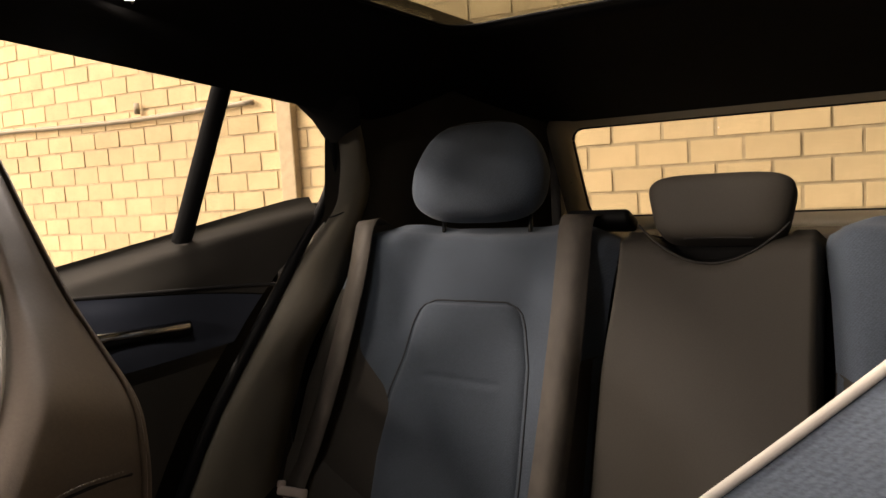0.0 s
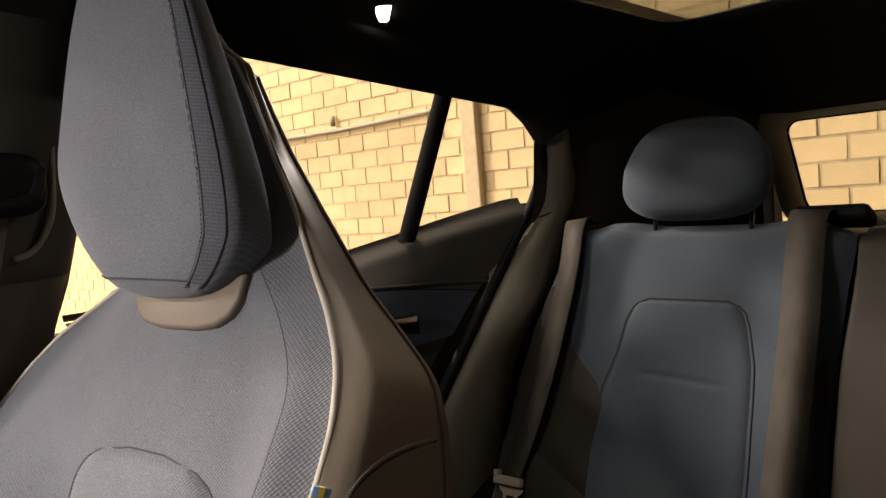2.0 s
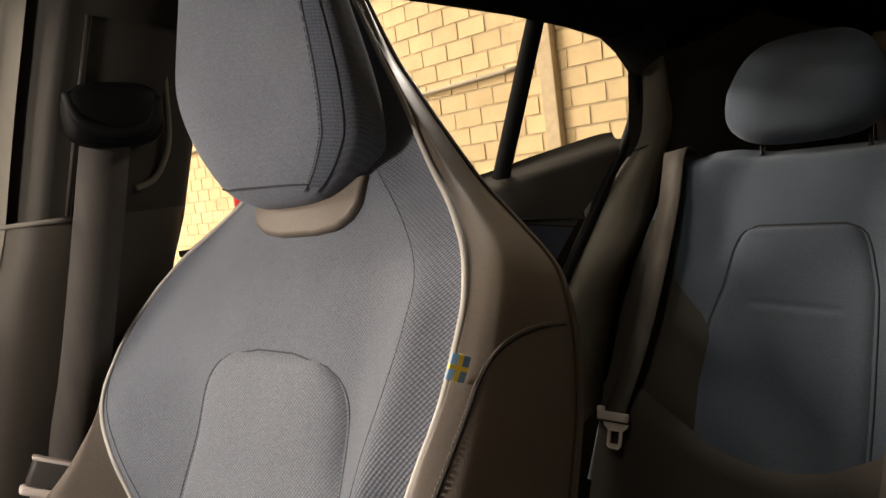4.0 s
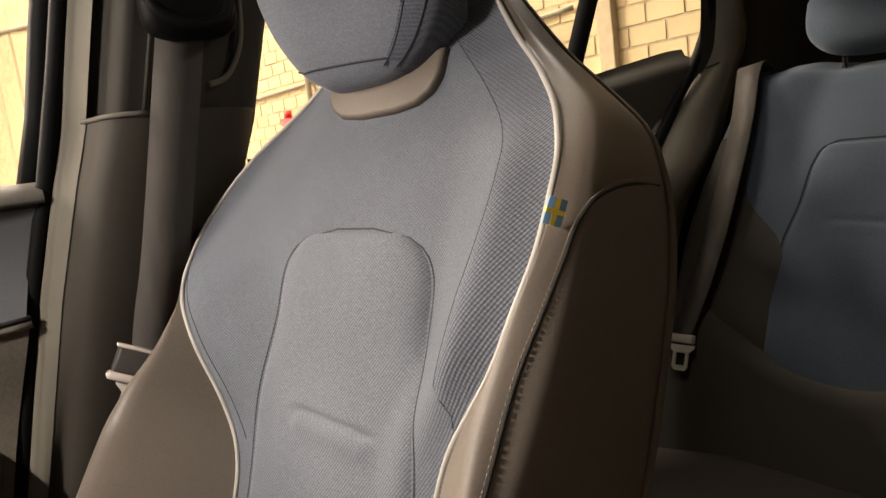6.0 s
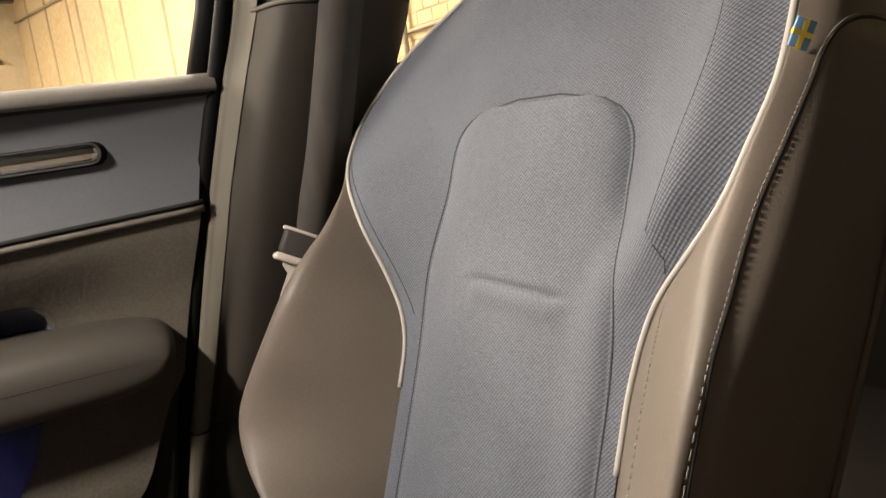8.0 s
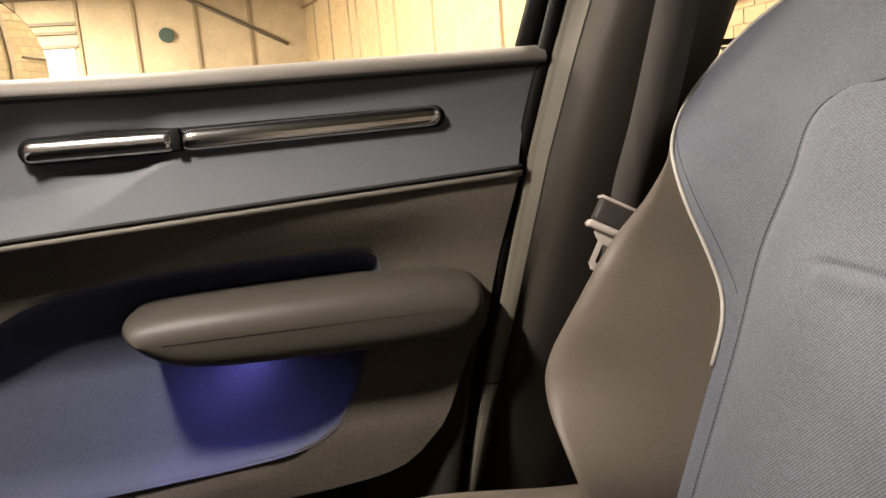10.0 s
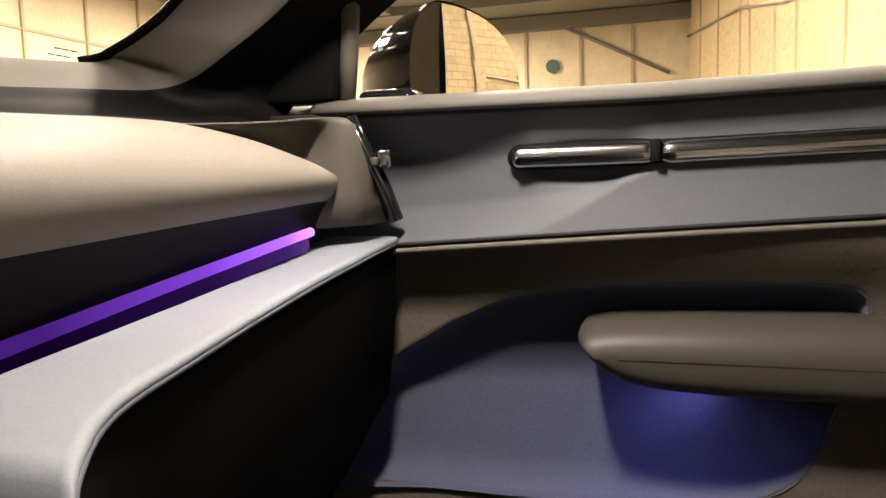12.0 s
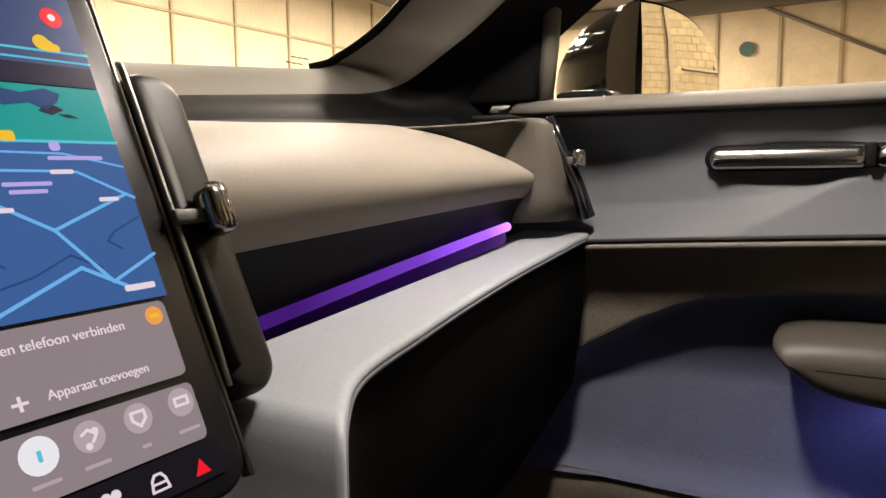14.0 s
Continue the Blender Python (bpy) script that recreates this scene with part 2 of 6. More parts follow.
def prism(outline, a, b, axis="x", r=0.0, seg=2):
    """An outline of 2D points, extruded from a to b along an axis. The outline lies in (y, z), (x, z) or (x, y)."""
    bm = bmesh.new()

    def at(p, k):
        return {"x": (k, p[0], p[1]), "y": (p[0], k, p[1]), "z": (p[0], p[1], k)}[axis]

    lo = [bm.verts.new(at(p, a)) for p in outline]
    hi = [bm.verts.new(at(p, b)) for p in outline]
    bm.faces.new(lo)
    bm.faces.new(hi)
    n = len(outline)
    for i in range(n):
        bm.faces.new((lo[i], lo[(i + 1) % n], hi[(i + 1) % n], hi[i]))
    bmesh.ops.recalc_face_normals(bm, faces=bm.faces)
    if r:
        rim = [e for e in bm.edges if (e.verts[0] in lo and e.verts[1] in lo) or (e.verts[0] in hi and e.verts[1] in hi)]
        bmesh.ops.bevel(bm, geom=rim, offset=r, segments=seg, profile=0.5, affect="EDGES")
    return bm


def pillow(c, h, e=(3.0, 3.0), nu=40, nv=24):
    """A rounded cushion shape: centre, half sizes, roundness in plan and in section."""

    def sp(x, k):
        return math.copysign(abs(x) ** (2.0 / k), x)

    def fn(i, j):
        a, b = 2 * math.pi * i, math.pi * (j - 0.5)
        cb = sp(math.cos(b), e[1])
        return Vector((c[0] + h[0] * cb * sp(math.cos(a), e[0]), c[1] + h[1] * cb * sp(math.sin(a), e[0]), c[2] + h[2] * sp(math.sin(b), e[1])))

    bm = grid(fn, nu, nv, True)
    bmesh.ops.remove_doubles(bm, verts=bm.verts, dist=1e-5)
    return bm


def rounded(w, h, r, n=5):
    """The outline of a rounded rectangle about the origin."""
    out = []
    for cx, cy, a0 in ((w / 2 - r, h / 2 - r, 0), (-w / 2 + r, h / 2 - r, 90), (-w / 2 + r, -h / 2 + r, 180), (w / 2 - r, -h / 2 + r, 270)):
        for k in range(n + 1):
            a = radians(a0 + 90 * k / n)
            out.append((cx + r * math.cos(a), cy + r * math.sin(a)))
    return out


def ribbon(pts, width, side, thick):
    """A flat band along pts, width across along side."""
    pts = [Vector(p) for p in pts]
    bm = bmesh.new()
    rings = []
    for i, p in enumerate(pts):
        d = (pts[min(i + 1, len(pts) - 1)] - pts[max(i - 1, 0)]).normalized()
        s = Vector(side[i] if isinstance(side, list) else side)
        s = (s - d * s.dot(d)).normalized()
        q = s.cross(d).normalized()
        rings.append([bm.verts.new(p + s * a * width / 2 + q * b * thick / 2) for a, b in ((-1, -1), (1, -1), (1, 1), (-1, 1))])
    for a, b in zip(rings, rings[1:]):
        for k in range(4):
            bm.faces.new((a[k], a[(k + 1) % 4], b[(k + 1) % 4], b[k]))
    bm.faces.new(rings[0])
    bm.faces.new(rings[-1])
    return bm


def frame_matrix(o, yaw, recline):
    """A seat-back frame: x across, y up along the back, z out of its face."""
    a, b = radians(yaw), radians(recline)
    u = Vector((math.cos(a), math.sin(a), 0))
    f = Vector((math.sin(a), -math.cos(a), 0))
    v = Vector((0, 0, 1)) * math.cos(b) - f * math.sin(b)
    w = f * math.cos(b) + Vector((0, 0, 1)) * math.sin(b)
    m = Matrix((u, v, w)).transposed().to_4x4()
    m.translation = o
    return m

# ---------------------------------------------------------------- the hall round the car
WALL_TURN = 5.5
wall_m = pose(-0.5, 2.97, 0, 0, 0, WALL_TURN)


def on_wall(x, z, out=0.0):
    """A place on the brick wall, by world x and height, out metres proud of it."""
    s = (x + 0.5) / math.cos(radians(WALL_TURN))
    return wall_m @ Vector((s, -out, z))


def structure(name, bm, material, label, category, smooth=False):
    return tagged(part(name, bm, material, None, "", smooth), label, category, kind="structure")


structure("floor", box(-28, 6, -16.6, 6.4, -0.2, 0), CONCRETE, "smooth grey concrete hall floor under the car", "floor")
structure("ceiling", box(-28, 6, -16.6, 6.4, 7.0, 7.2), ROOFING, "dark profiled hall roof with steel beams below", "ceiling")
# east wall is unseen, added dark and close to block side light
structure("wall_east_block", box(4.0, 4.2, -16.0, 3.2, 0, 7), plain("light_block_dark", (0.05, 0.046, 0.04), 0.9), "plain dark wall added to keep out light from the driver's side", "wall")
wall_brick = structure("wall_brick", moved(box(-28, 6, 0.0015, 0.25, 0, 7), wall_m), MORTAR, "sand-coloured brick hall wall with recessed grey joints", "wall")
wall_far = structure("wall_far", box(-27.8, -27.5, -16.6, 0.6, 0, 7), PLASTER, "pale panelled end wall of the hall", "wall")
wall_front = structure("wall_front", box(-27.5, 6, -16.3, -16.0, 0, 7), PANEL, "pale panelled hall wall ahead of the car", "wall")

# joints and posts of the panelled walls
STRIP = plain("joint_strip", (0.36, 0.29, 0.19), 0.8)
for k in range(14):
    x = 4.6 - k * 2.14
    part("post", box(x - 0.035, x + 0.035, -16.0, -15.93, 0, 6.9), STRIP, wall_front, "", False)
for z in (2.9, 5.16):
    part("rail", box(-27, 4, -16.0, -15.95, z - 0.035, z + 0.035), STRIP, wall_front, "", False)
for y in (-14.0, -11.8, -9.3, -7.35, -5.5, -3.45, -1.6):
    part("post", box(-27.5, -27.42, y - 0.05, y + 0.05, 0, 6.9), STRIP, wall_far, "", False)
part("beam", box(-27.5, -27.1, -16.0, 0.5, 6.45, 6.95), STEELWORK, wall_far, "dark steel roof beam", False)
part("brace", tube([(-27.4, -4.2, 6.6), (-27.4, -0.3, 4.6)], 0.07, 6), STEELWORK, wall_far, "dark diagonal steel brace")
for k in range(6):
    x = -24 + k * 5.5
    structure("roof_beam", box(x - 0.12, x + 0.12, -15.9, 3.0, 6.7, 6.98), STEELWORK, "dark painted steel roof beam", "beam")

# lit doorway, its brightness put in as white paint
gate = part("window_1", box(-27.5, -27.45, -8.62, -7.55, 2.6, 4.83), plain("lit_doorway_white", (0.86, 0.85, 0.83), 0.6), None, "", False)
tagged(gate, "bright lit doorway in the pale end wall, made as a white panel", "door", kind="structure")
for z in (4.90, 5.36, 5.66):
    part("rail", box(-27.5, -27.38, -9.3, -7.4, z - 0.05, z + 0.05), CONDUIT, gate, "", False)
# far joints coloured paler, for the overexposure that washes them out
structure("wall_brick_far", moved(box(-28, -7.2, 0.0003, 0.02, 0, 7), wall_m), plain("washed_out_mortar", (0.52, 0.41, 0.245), 0.95), "sand-coloured brick wall at the hall's end, joints paled as by glare", "wall")

sign = part("round_sign", moved(tube([(0, 0, 0), (0.05, 0, 0)], 0.25, 24), pose(-27.41, -4.48, 5.12)), plain("green_sign", (0.035, 0.075, 0.060), 0.5), None, "", False)
tagged(sign, "round dark green sign fixed high on the end wall", "sign")
sign2 = part("round_sign", moved(tube([(0, 0, 0), (0.05, 0, 0)], 0.24, 24), pose(-27.41, -14.5, 5.7)), plain("dark_sign", (0.05, 0.06, 0.055), 0.5), None, "", False)
tagged(sign2, "small round dark sign fixed on the end wall", "sign")

# brick courses: the near ones singly, the rest in one mesh
PITCH, COURSE, JOINT = 0.2, 0.098, 0.0088
hl, hh, hd = (PITCH - JOINT) / 2, (COURSE - JOINT) / 2, 0.0255


def brick_mesh():
    bm = bmesh.new()
    bmesh.ops.create_cube(bm, size=1)
    for v in bm.verts:
        f = 0.975 if v.co.y < 0 else 1.0
        v.co = Vector((v.co.x * 2 * hl * f, v.co.y * hd, v.co.z * 2 * hh * (0.95 if v.co.y < 0 else 1.0)))
    me = bpy.data.meshes.new("brick")
    bm.to_mesh(me)
    bm.free()
    me.materials.append(BRICK)
    return me


rng = random.Random(4)
near_bricks, verts, faces = [], [], []
for row in range(-11, 36):
    z = 1.404 + COURSE * (row + 0.5)
    shift = 0.04 if row % 2 == 0 else -0.06
    for col in range(-139, 22):
        s = shift + PITCH * (col + 0.5)
        proud = rng.uniform(-0.002, 0.002)
        if -2.15 < s < 0.95 and 1.10 < z < 1.9:
            near_bricks.append((s, z, proud))
            continue
        if z > 2.9 and -7 < s < -4:
            continue
        b = len(verts)
        y0, y1 = -hd / 2 + 0.01 + proud, 0.02
        for yy, f, g in ((y0, 0.975, 0.95), (y1, 1, 1)):
            for dx, dz in ((-1, -1), (1, -1), (1, 1), (-1, 1)):
                verts.append((s + dx * hl * f, yy, z + dz * hh * g))
        faces += [(b, b + 1, b + 2, b + 3), (b, b + 4, b + 5, b + 1), (b + 1, b + 5, b + 6, b + 2), (b + 2, b + 6, b + 7, b + 3), (b + 3, b + 7, b + 4, b)]
me = bpy.data.meshes.new("brickwork")
me.from_pydata(verts, [], faces)
me.materials.append(BRICK)
brickwork = new("brickwork", me)
brickwork.matrix_world = wall_m
brickwork.parent = wall_brick
tagged(brickwork, "sand-coloured brick courses running along the hall", kind="stuff")

PILASTER = plain("grey_plaster", (0.47, 0.38, 0.25), 0.9)
for x in (-2.36, -8.5, -11.3, -13.75, -15.2, -17.45, -18.5, -21.5, -24.8):
    p = on_wall(x, 0)
    structure("pilaster", moved(box(-0.042, 0.048, -0.05, 0.01, 0, 6.9, 0.006), wall_m @ pose((x + 0.5) / math.cos(radians(WALL_TURN)), 0, 0)), PILASTER, "pale plastered pilaster standing against the brick wall", "pilaster")

cond = [on_wall(x, 1.852 + 0.012 * math.sin(x * 2.3), 0.03) for x in (-7.5, -6.5, -5.5, -4.6, -4.0, -3.4, -2.9, -2.55)]
tagged(part("conduit", tube(spline(cond, 30), 0.014, 8), CONDUIT), "thin grey electrical conduit clipped along the brick wall", "conduit")
tagged(part("conduit", tube([on_wall(-3.36, 1.87, 0.03), on_wall(-3.36, 1.93, 0.03)], 0.016, 8), CONDUIT), "short upright grey conduit stub on the brick wall", "conduit")
tagged(part("cable", tube([on_wall(x, z, 0.06) for x, z in ((-28, 5.9), (-18.4, 4.84), (-14.5, 4.1), (-11.27, 3.64), (-7.2, 3.1))], 0.035, 8), CONDUIT), "grey cable duct running down along the brick wall", "cable duct")
tagged(part("pipe", tube([on_wall(-5.06, z, 0.05) for z in (0, 1, 2, 3, 4.5)], 0.022, 10), CONDUIT), "upright grey pipe on the brick wall", "pipe")
alarm = part("fire_extinguisher", joined(tube([on_wall(-5.36, 1.28, 0.09), on_wall(-5.36, 1.62, 0.09)], 0.065, 16), tube([on_wall(-5.36, 1.62, 0.09), on_wall(-5.36, 1.68, 0.09)], 0.03, 12)), plain("red_paint", (0.55, 0.02, 0.015), 0.4))
tagged(alarm, "red fire extinguisher hung on the brick wall", "extinguisher")
part("label_plate", moved(box(-0.03, 0.03, -0.16, -0.15, 1.50, 1.56), wall_m @ pose((-5.36 + 0.5) / math.cos(radians(WALL_TURN)), 0, 0)), plain("yellow_label", (0.75, 0.5, 0.03), 0.5), alarm, "small yellow label")

# lamp fittings on the roof, out of sight, switched on
LAMP_GLOW = glowing("lamp_glow", (1.0, 0.9, 0.72), 40.0)
for lx, ly, watts in HALL_LAMPS:
    fit_ = part("hall_lamp", box(lx - 1.5, lx + 1.5, ly - 0.6, ly + 0.6, 6.66, 7.0, 0.01), STEELWORK)
    tagged(fit_, "flat rectangular lamp assumed under the hall roof, switched on", "ceiling lamp", "lamps under the hall roof")
for k in range(18):
    lx, ly = -2.5 - 3.0 * (k % 6), -5.0 - 3.4 * (k // 6)
    strip = tagged(part("strip_lamp", box(lx - 0.9, lx + 0.9, ly - 0.07, ly + 0.07, 6.56, 7.0, 0.01), STEELWORK), "long narrow strip lamp under the hall roof, switched on", "ceiling lamp", "strip lamps under the hall roof")
    part("tube", box(lx - 0.85, lx + 0.85, ly - 0.04, ly + 0.04, 6.53, 6.562, 0.008), LAMP_GLOW, strip, "glowing white tube")
# ---------------------------------------------------------------- front seats
GROOVE = plain("slate_groove", (0.040, 0.044, 0.053), 0.9)
# half width and depth of the cloth panel's piped edge, by height along the back
EDGE = [(-0.36, 0.133, 0.012), (-0.20, 0.133, 0.010), (-0.12, 0.134, 0.010), (-0.08, 0.140, 0.012), (-0.05, 0.152, 0.018), (-0.02, 0.180, 0.032), (0.01, 0.206, 0.044),
        (0.045, 0.222, 0.050), (0.08, 0.230, 0.046), (0.11, 0.233, 0.034), (0.15, 0.226, 0.016), (0.19, 0.206, 0.006), (0.23, 0.176, 0.002), (0.28, 0.138, 0.0),
        (0.36, 0.090, 0.0), (0.44, 0.046, 0.0), (0.52, 0.012, 0.0), (0.58, 0.008, 0.0)]
EDGE_IN = [(-0.36, 0.133, 0.012), (-0.20, 0.133, 0.010), (-0.12, 0.134, 0.010), (-0.08, 0.140, 0.012), (-0.05, 0.152, 0.018), (-0.02, 0.180, 0.032), (0.01, 0.204, 0.042),
           (0.045, 0.218, 0.046), (0.08, 0.226, 0.040), (0.115, 0.224, 0.030), (0.15, 0.219, 0.018), (0.19, 0.198, 0.0), (0.23, 0.163, -0.018), (0.26, 0.131, -0.030),
           (0.304, 0.097, -0.036), (0.37, 0.065, -0.030), (0.43, 0.048, -0.020), (0.46, 0.034, -0.016), (0.49, 0.017, -0.012), (0.52, 0.008, -0.010)]
EDGE_OUT = [(-0.36, 0.137, 0.006), (-0.17, 0.140, 0.002), (-0.13, 0.141, 0.002), (-0.10, 0.152, 0.004), (-0.066, 0.178, 0.012), (-0.02, 0.206, 0.034), (0.018, 0.230, 0.042), (0.045, 0.254, 0.034),
            (0.065, 0.270, 0.022), (0.09, 0.280, 0.012), (0.12, 0.281, 0.0), (0.16, 0.272, -0.016), (0.20, 0.246, -0.030), (0.23, 0.198, -0.036), (0.26, 0.150, -0.038), (0.304, 0.100, -0.038),
            (0.37, 0.065, -0.030), (0.43, 0.048, -0.020), (0.46, 0.034, -0.016), (0.49, 0.017, -0.012), (0.52, 0.008, -0.010)]
# half width and depth of the bolster's crest, then half width of the outer side
CREST = [(-0.40, 0.175, 0.060, 0.195), (-0.36, 0.190, 0.070, 0.215), (-0.32, 0.215, 0.082, 0.262), (-0.28, 0.230, 0.090, 0.302), (-0.24, 0.240, 0.092, 0.324), (-0.20, 0.240, 0.092, 0.324), (-0.10, 0.228, 0.084, 0.290), (-0.03, 0.218, 0.070, 0.262), (0.03, 0.224, 0.056, 0.256),
         (0.08, 0.232, 0.047, 0.252), (0.12, 0.234, 0.029, 0.248), (0.16, 0.224, 0.012, 0.240), (0.20, 0.201, 0.004, 0.220), (0.24, 0.170, 0.001, 0.188), (0.28, 0.140, -0.001, 0.156),
         (0.36, 0.092, -0.001, 0.102), (0.44, 0.048, -0.001, 0.057), (0.52, 0.014, -0.001, 0.022), (0.58, 0.010, -0.001, 0.017)]
CREST_IN = [(-0.40, 0.175, 0.060, 0.210), (-0.36, 0.190, 0.070, 0.218), (-0.28, 0.213, 0.088, 0.226), (-0.20, 0.220, 0.092, 0.232), (-0.10, 0.221, 0.084, 0.240), (-0.03, 0.216, 0.070, 0.246), (0.03, 0.223, 0.056, 0.249),
            (0.08, 0.231, 0.043, 0.250), (0.115, 0.230, 0.030, 0.247), (0.15, 0.224, 0.017, 0.240), (0.19, 0.203, -0.002, 0.224), (0.23, 0.168, -0.020, 0.180), (0.26, 0.136, -0.031, 0.145), (0.304, 0.101, -0.037, 0.105),
            (0.332, 0.086, -0.035, 0.083), (0.386, 0.064, -0.029, 0.050), (0.44, 0.048, -0.020, 0.043), (0.47, 0.034, -0.015, 0.036), (0.49, 0.021, -0.012, 0.026), (0.52, 0.011, -0.010, 0.012)]
CREST_OUT = [(-0.40, 0.165, 0.060, 0.180), (-0.33, 0.160, 0.092, 0.185), (-0.30, 0.176, 0.108, 0.215), (-0.27, 0.216, 0.115, 0.258), (-0.24, 0.238, 0.118, 0.288), (-0.21, 0.238, 0.118, 0.290), (-0.17, 0.222, 0.117, 0.280), (-0.10, 0.206, 0.108, 0.264),
             (-0.06, 0.209, 0.091, 0.260), (-0.03, 0.218, 0.070, 0.258), (0.018, 0.236, 0.046, 0.256), (0.045, 0.258, 0.034, 0.268), (0.065, 0.273, 0.021, 0.280), (0.09, 0.283, 0.011, 0.289), (0.12, 0.284, -0.002, 0.289), (0.16, 0.275, -0.018, 0.280),
             (0.20, 0.249, -0.032, 0.254), (0.23, 0.201, -0.038, 0.206), (0.26, 0.153, -0.040, 0.158), (0.304, 0.103, -0.040, 0.106), (0.37, 0.068, -0.032, 0.066), (0.43, 0.052, -0.022, 0.050), (0.47, 0.032, -0.015, 0.034), (0.49, 0.021, -0.012, 0.026), (0.52, 0.011, -0.010, 0.012)]
WELT = [(-0.40, -0.080), (0.20, -0.080), (0.28, -0.076), (0.386, -0.068), (0.44, -0.042), (0.485, -0.026), (0.58, -0.022)]
WING = [(-0.03, 0.80), (0.01, 0.775), (0.07, 0.775), (0.12, 0.81), (0.16, 0.80), (0.19, 0.75), (0.265, 0.60), (0.35, 0.45), (0.50, 0.30)]
INSERT = [(-0.36, 0.118), (-0.12, 0.118), (-0.06, 0.116), (0.0, 0.109), (0.02, 0.106)]
V0, V1 = -0.36, 0.535


def smooth_table(table, v):
    h = 0.012
    rows = [lerp_table(table, v + d) for d in (-h, -h / 2, 0, h / 2, h)]
    return tuple(sum(c) / 5 for c in zip(*rows))


def front_seat(name, m, side, label, slim=False):
    """side: 1 where the seat belongs to the far side of the car, -1 for its mirror image."""
    seat = empty(name, m, label, "seat", "front seats of the car")
    uc = 0.012 * side
    X = side
    edges = {1: EDGE, -1: EDGE} if slim else {1: EDGE_IN, -1: EDGE_OUT}
    crests = {1: CREST, -1: CREST} if slim else {1: CREST_IN, -1: CREST_OUT}

    def P(u, v, w):
        return Vector((uc + X * (u - (0.0 if slim else 0.04 * smoothstep((v - 0.30) / 0.20) + 0.9 * max(0.0, v - 0.47))), v, w))

    def cloth_depth(u, v):
        k = 1 if u >= 0 else -1
        a, w = smooth_table(edges[k], v)
        s = min(1.0, abs(u) / a)
        if slim:
            return w * smoothstep((s - 0.42) / 0.58) + 0.006 * (1 - min(1, s * s))
        base = -0.018 * smoothstep((v - 0.12) / 0.11)
        rise = smoothstep((s - 0.46) / 0.40) if k > 0 else smoothstep((s - 0.42) / 0.58)
        ridge = 0.007 * math.exp(-((s - 0.84) / 0.10) ** 2) * smoothstep((v + 0.03) / 0.05) * smoothstep((0.19 - v) / 0.06) if k > 0 else 0.0
        return base + (w - base) * rise + 0.006 * (1 - s * s) + ridge

    def cloth(i, j):
        v = V0 + (V1 - V0) * j
        s = 2 * i - 1
        u = smooth_table(edges[1 if s >= 0 else -1], v)[0] * s
        return P(u, v, cloth_depth(u, v))

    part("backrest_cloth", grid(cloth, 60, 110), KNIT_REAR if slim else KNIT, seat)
    if slim:
        part("wing_seam", tube([P(0.74 * smooth_table(EDGE, v)[0], v, cloth_depth(0.74 * smooth_table(EDGE, v)[0], v) + 0.0006) for v in [-0.15 + 0.65 * j / 50 for j in range(51)]], 0.0014, 5), SEAM, seat)
    else:
        # coarse knit wing along the piped edge
        def wing(i, j):
            v = -0.035 + 0.535 * j
            a = smooth_table(EDGE_IN, v)[0]
            lo = smooth_table(WING, v)[0] + 0.17 * smoothstep((-0.005 - v) / 0.03)
            u = a * (lo + (0.995 - lo) * i)
            return P(u, v, cloth_depth(u, v) + 0.0012)
        part("wing_cloth", grid(wing, 12, 80), KNIT_SIDE, seat, "coarser grey-blue knit wing")
        part("wing_seam", tube([wing(0, j / 60) for j in range(61)], 0.0004, 5), GROOVE, seat)
        # wing seam on the outer side
        part("wing_seam", tube([P(-smooth_table(EDGE_OUT, v)[0] * f, v, cloth_depth(-smooth_table(EDGE_OUT, v)[0] * f, v) + 0.0003) for v, f in [(0.055 - 0.155 * j / 30, 0.985 - 0.13 * j / 30) for j in range(31)]], 0.0004, 5), GROOVE, seat)

    def insert(i, j):
        v = V0 + (0.104 - V0) * j
        b = smooth_table(INSERT, v)[0]
        if v > 0.02:
            b *= max(0.0, 1 - ((v - 0.02) / 0.0845) ** 4.5) ** (1 / 2.5)
        s = 2 * i - 1
        u = b * s
        edge = max(abs(s) ** 10, smoothstep((v - 0.088) / 0.016) ** 2)
        w = cloth_depth(u, v) + 0.0075 - 0.010 * edge
        v0 = -0.061 - 0.06 * (u - 0.008)
        fold = smoothstep((0.062 - abs(u - 0.008)) / 0.02)
        w -= fold * (0.0060 * math.exp(-((v - v0 - 0.002) / 0.0032) ** 2) - 0.0035 * math.exp(-((v - v0 + 0.009) / 0.009) ** 2))
        return P(u, v, w)

    part("backrest_insert", grid(insert, 44, 190), KNIT_INSERT, seat, "paler padded insert with a fold")
    rim = [insert(0, j / 60) for j in range(61)] + [insert(i / 16, 1) for i in range(1, 16)] + [insert(1, 1 - j / 60) for j in range(61)]
    part("insert_groove", tube([p + Vector((0, 0, 0.0022)) for p in rim], 0.0010, 6), GROOVE, seat)

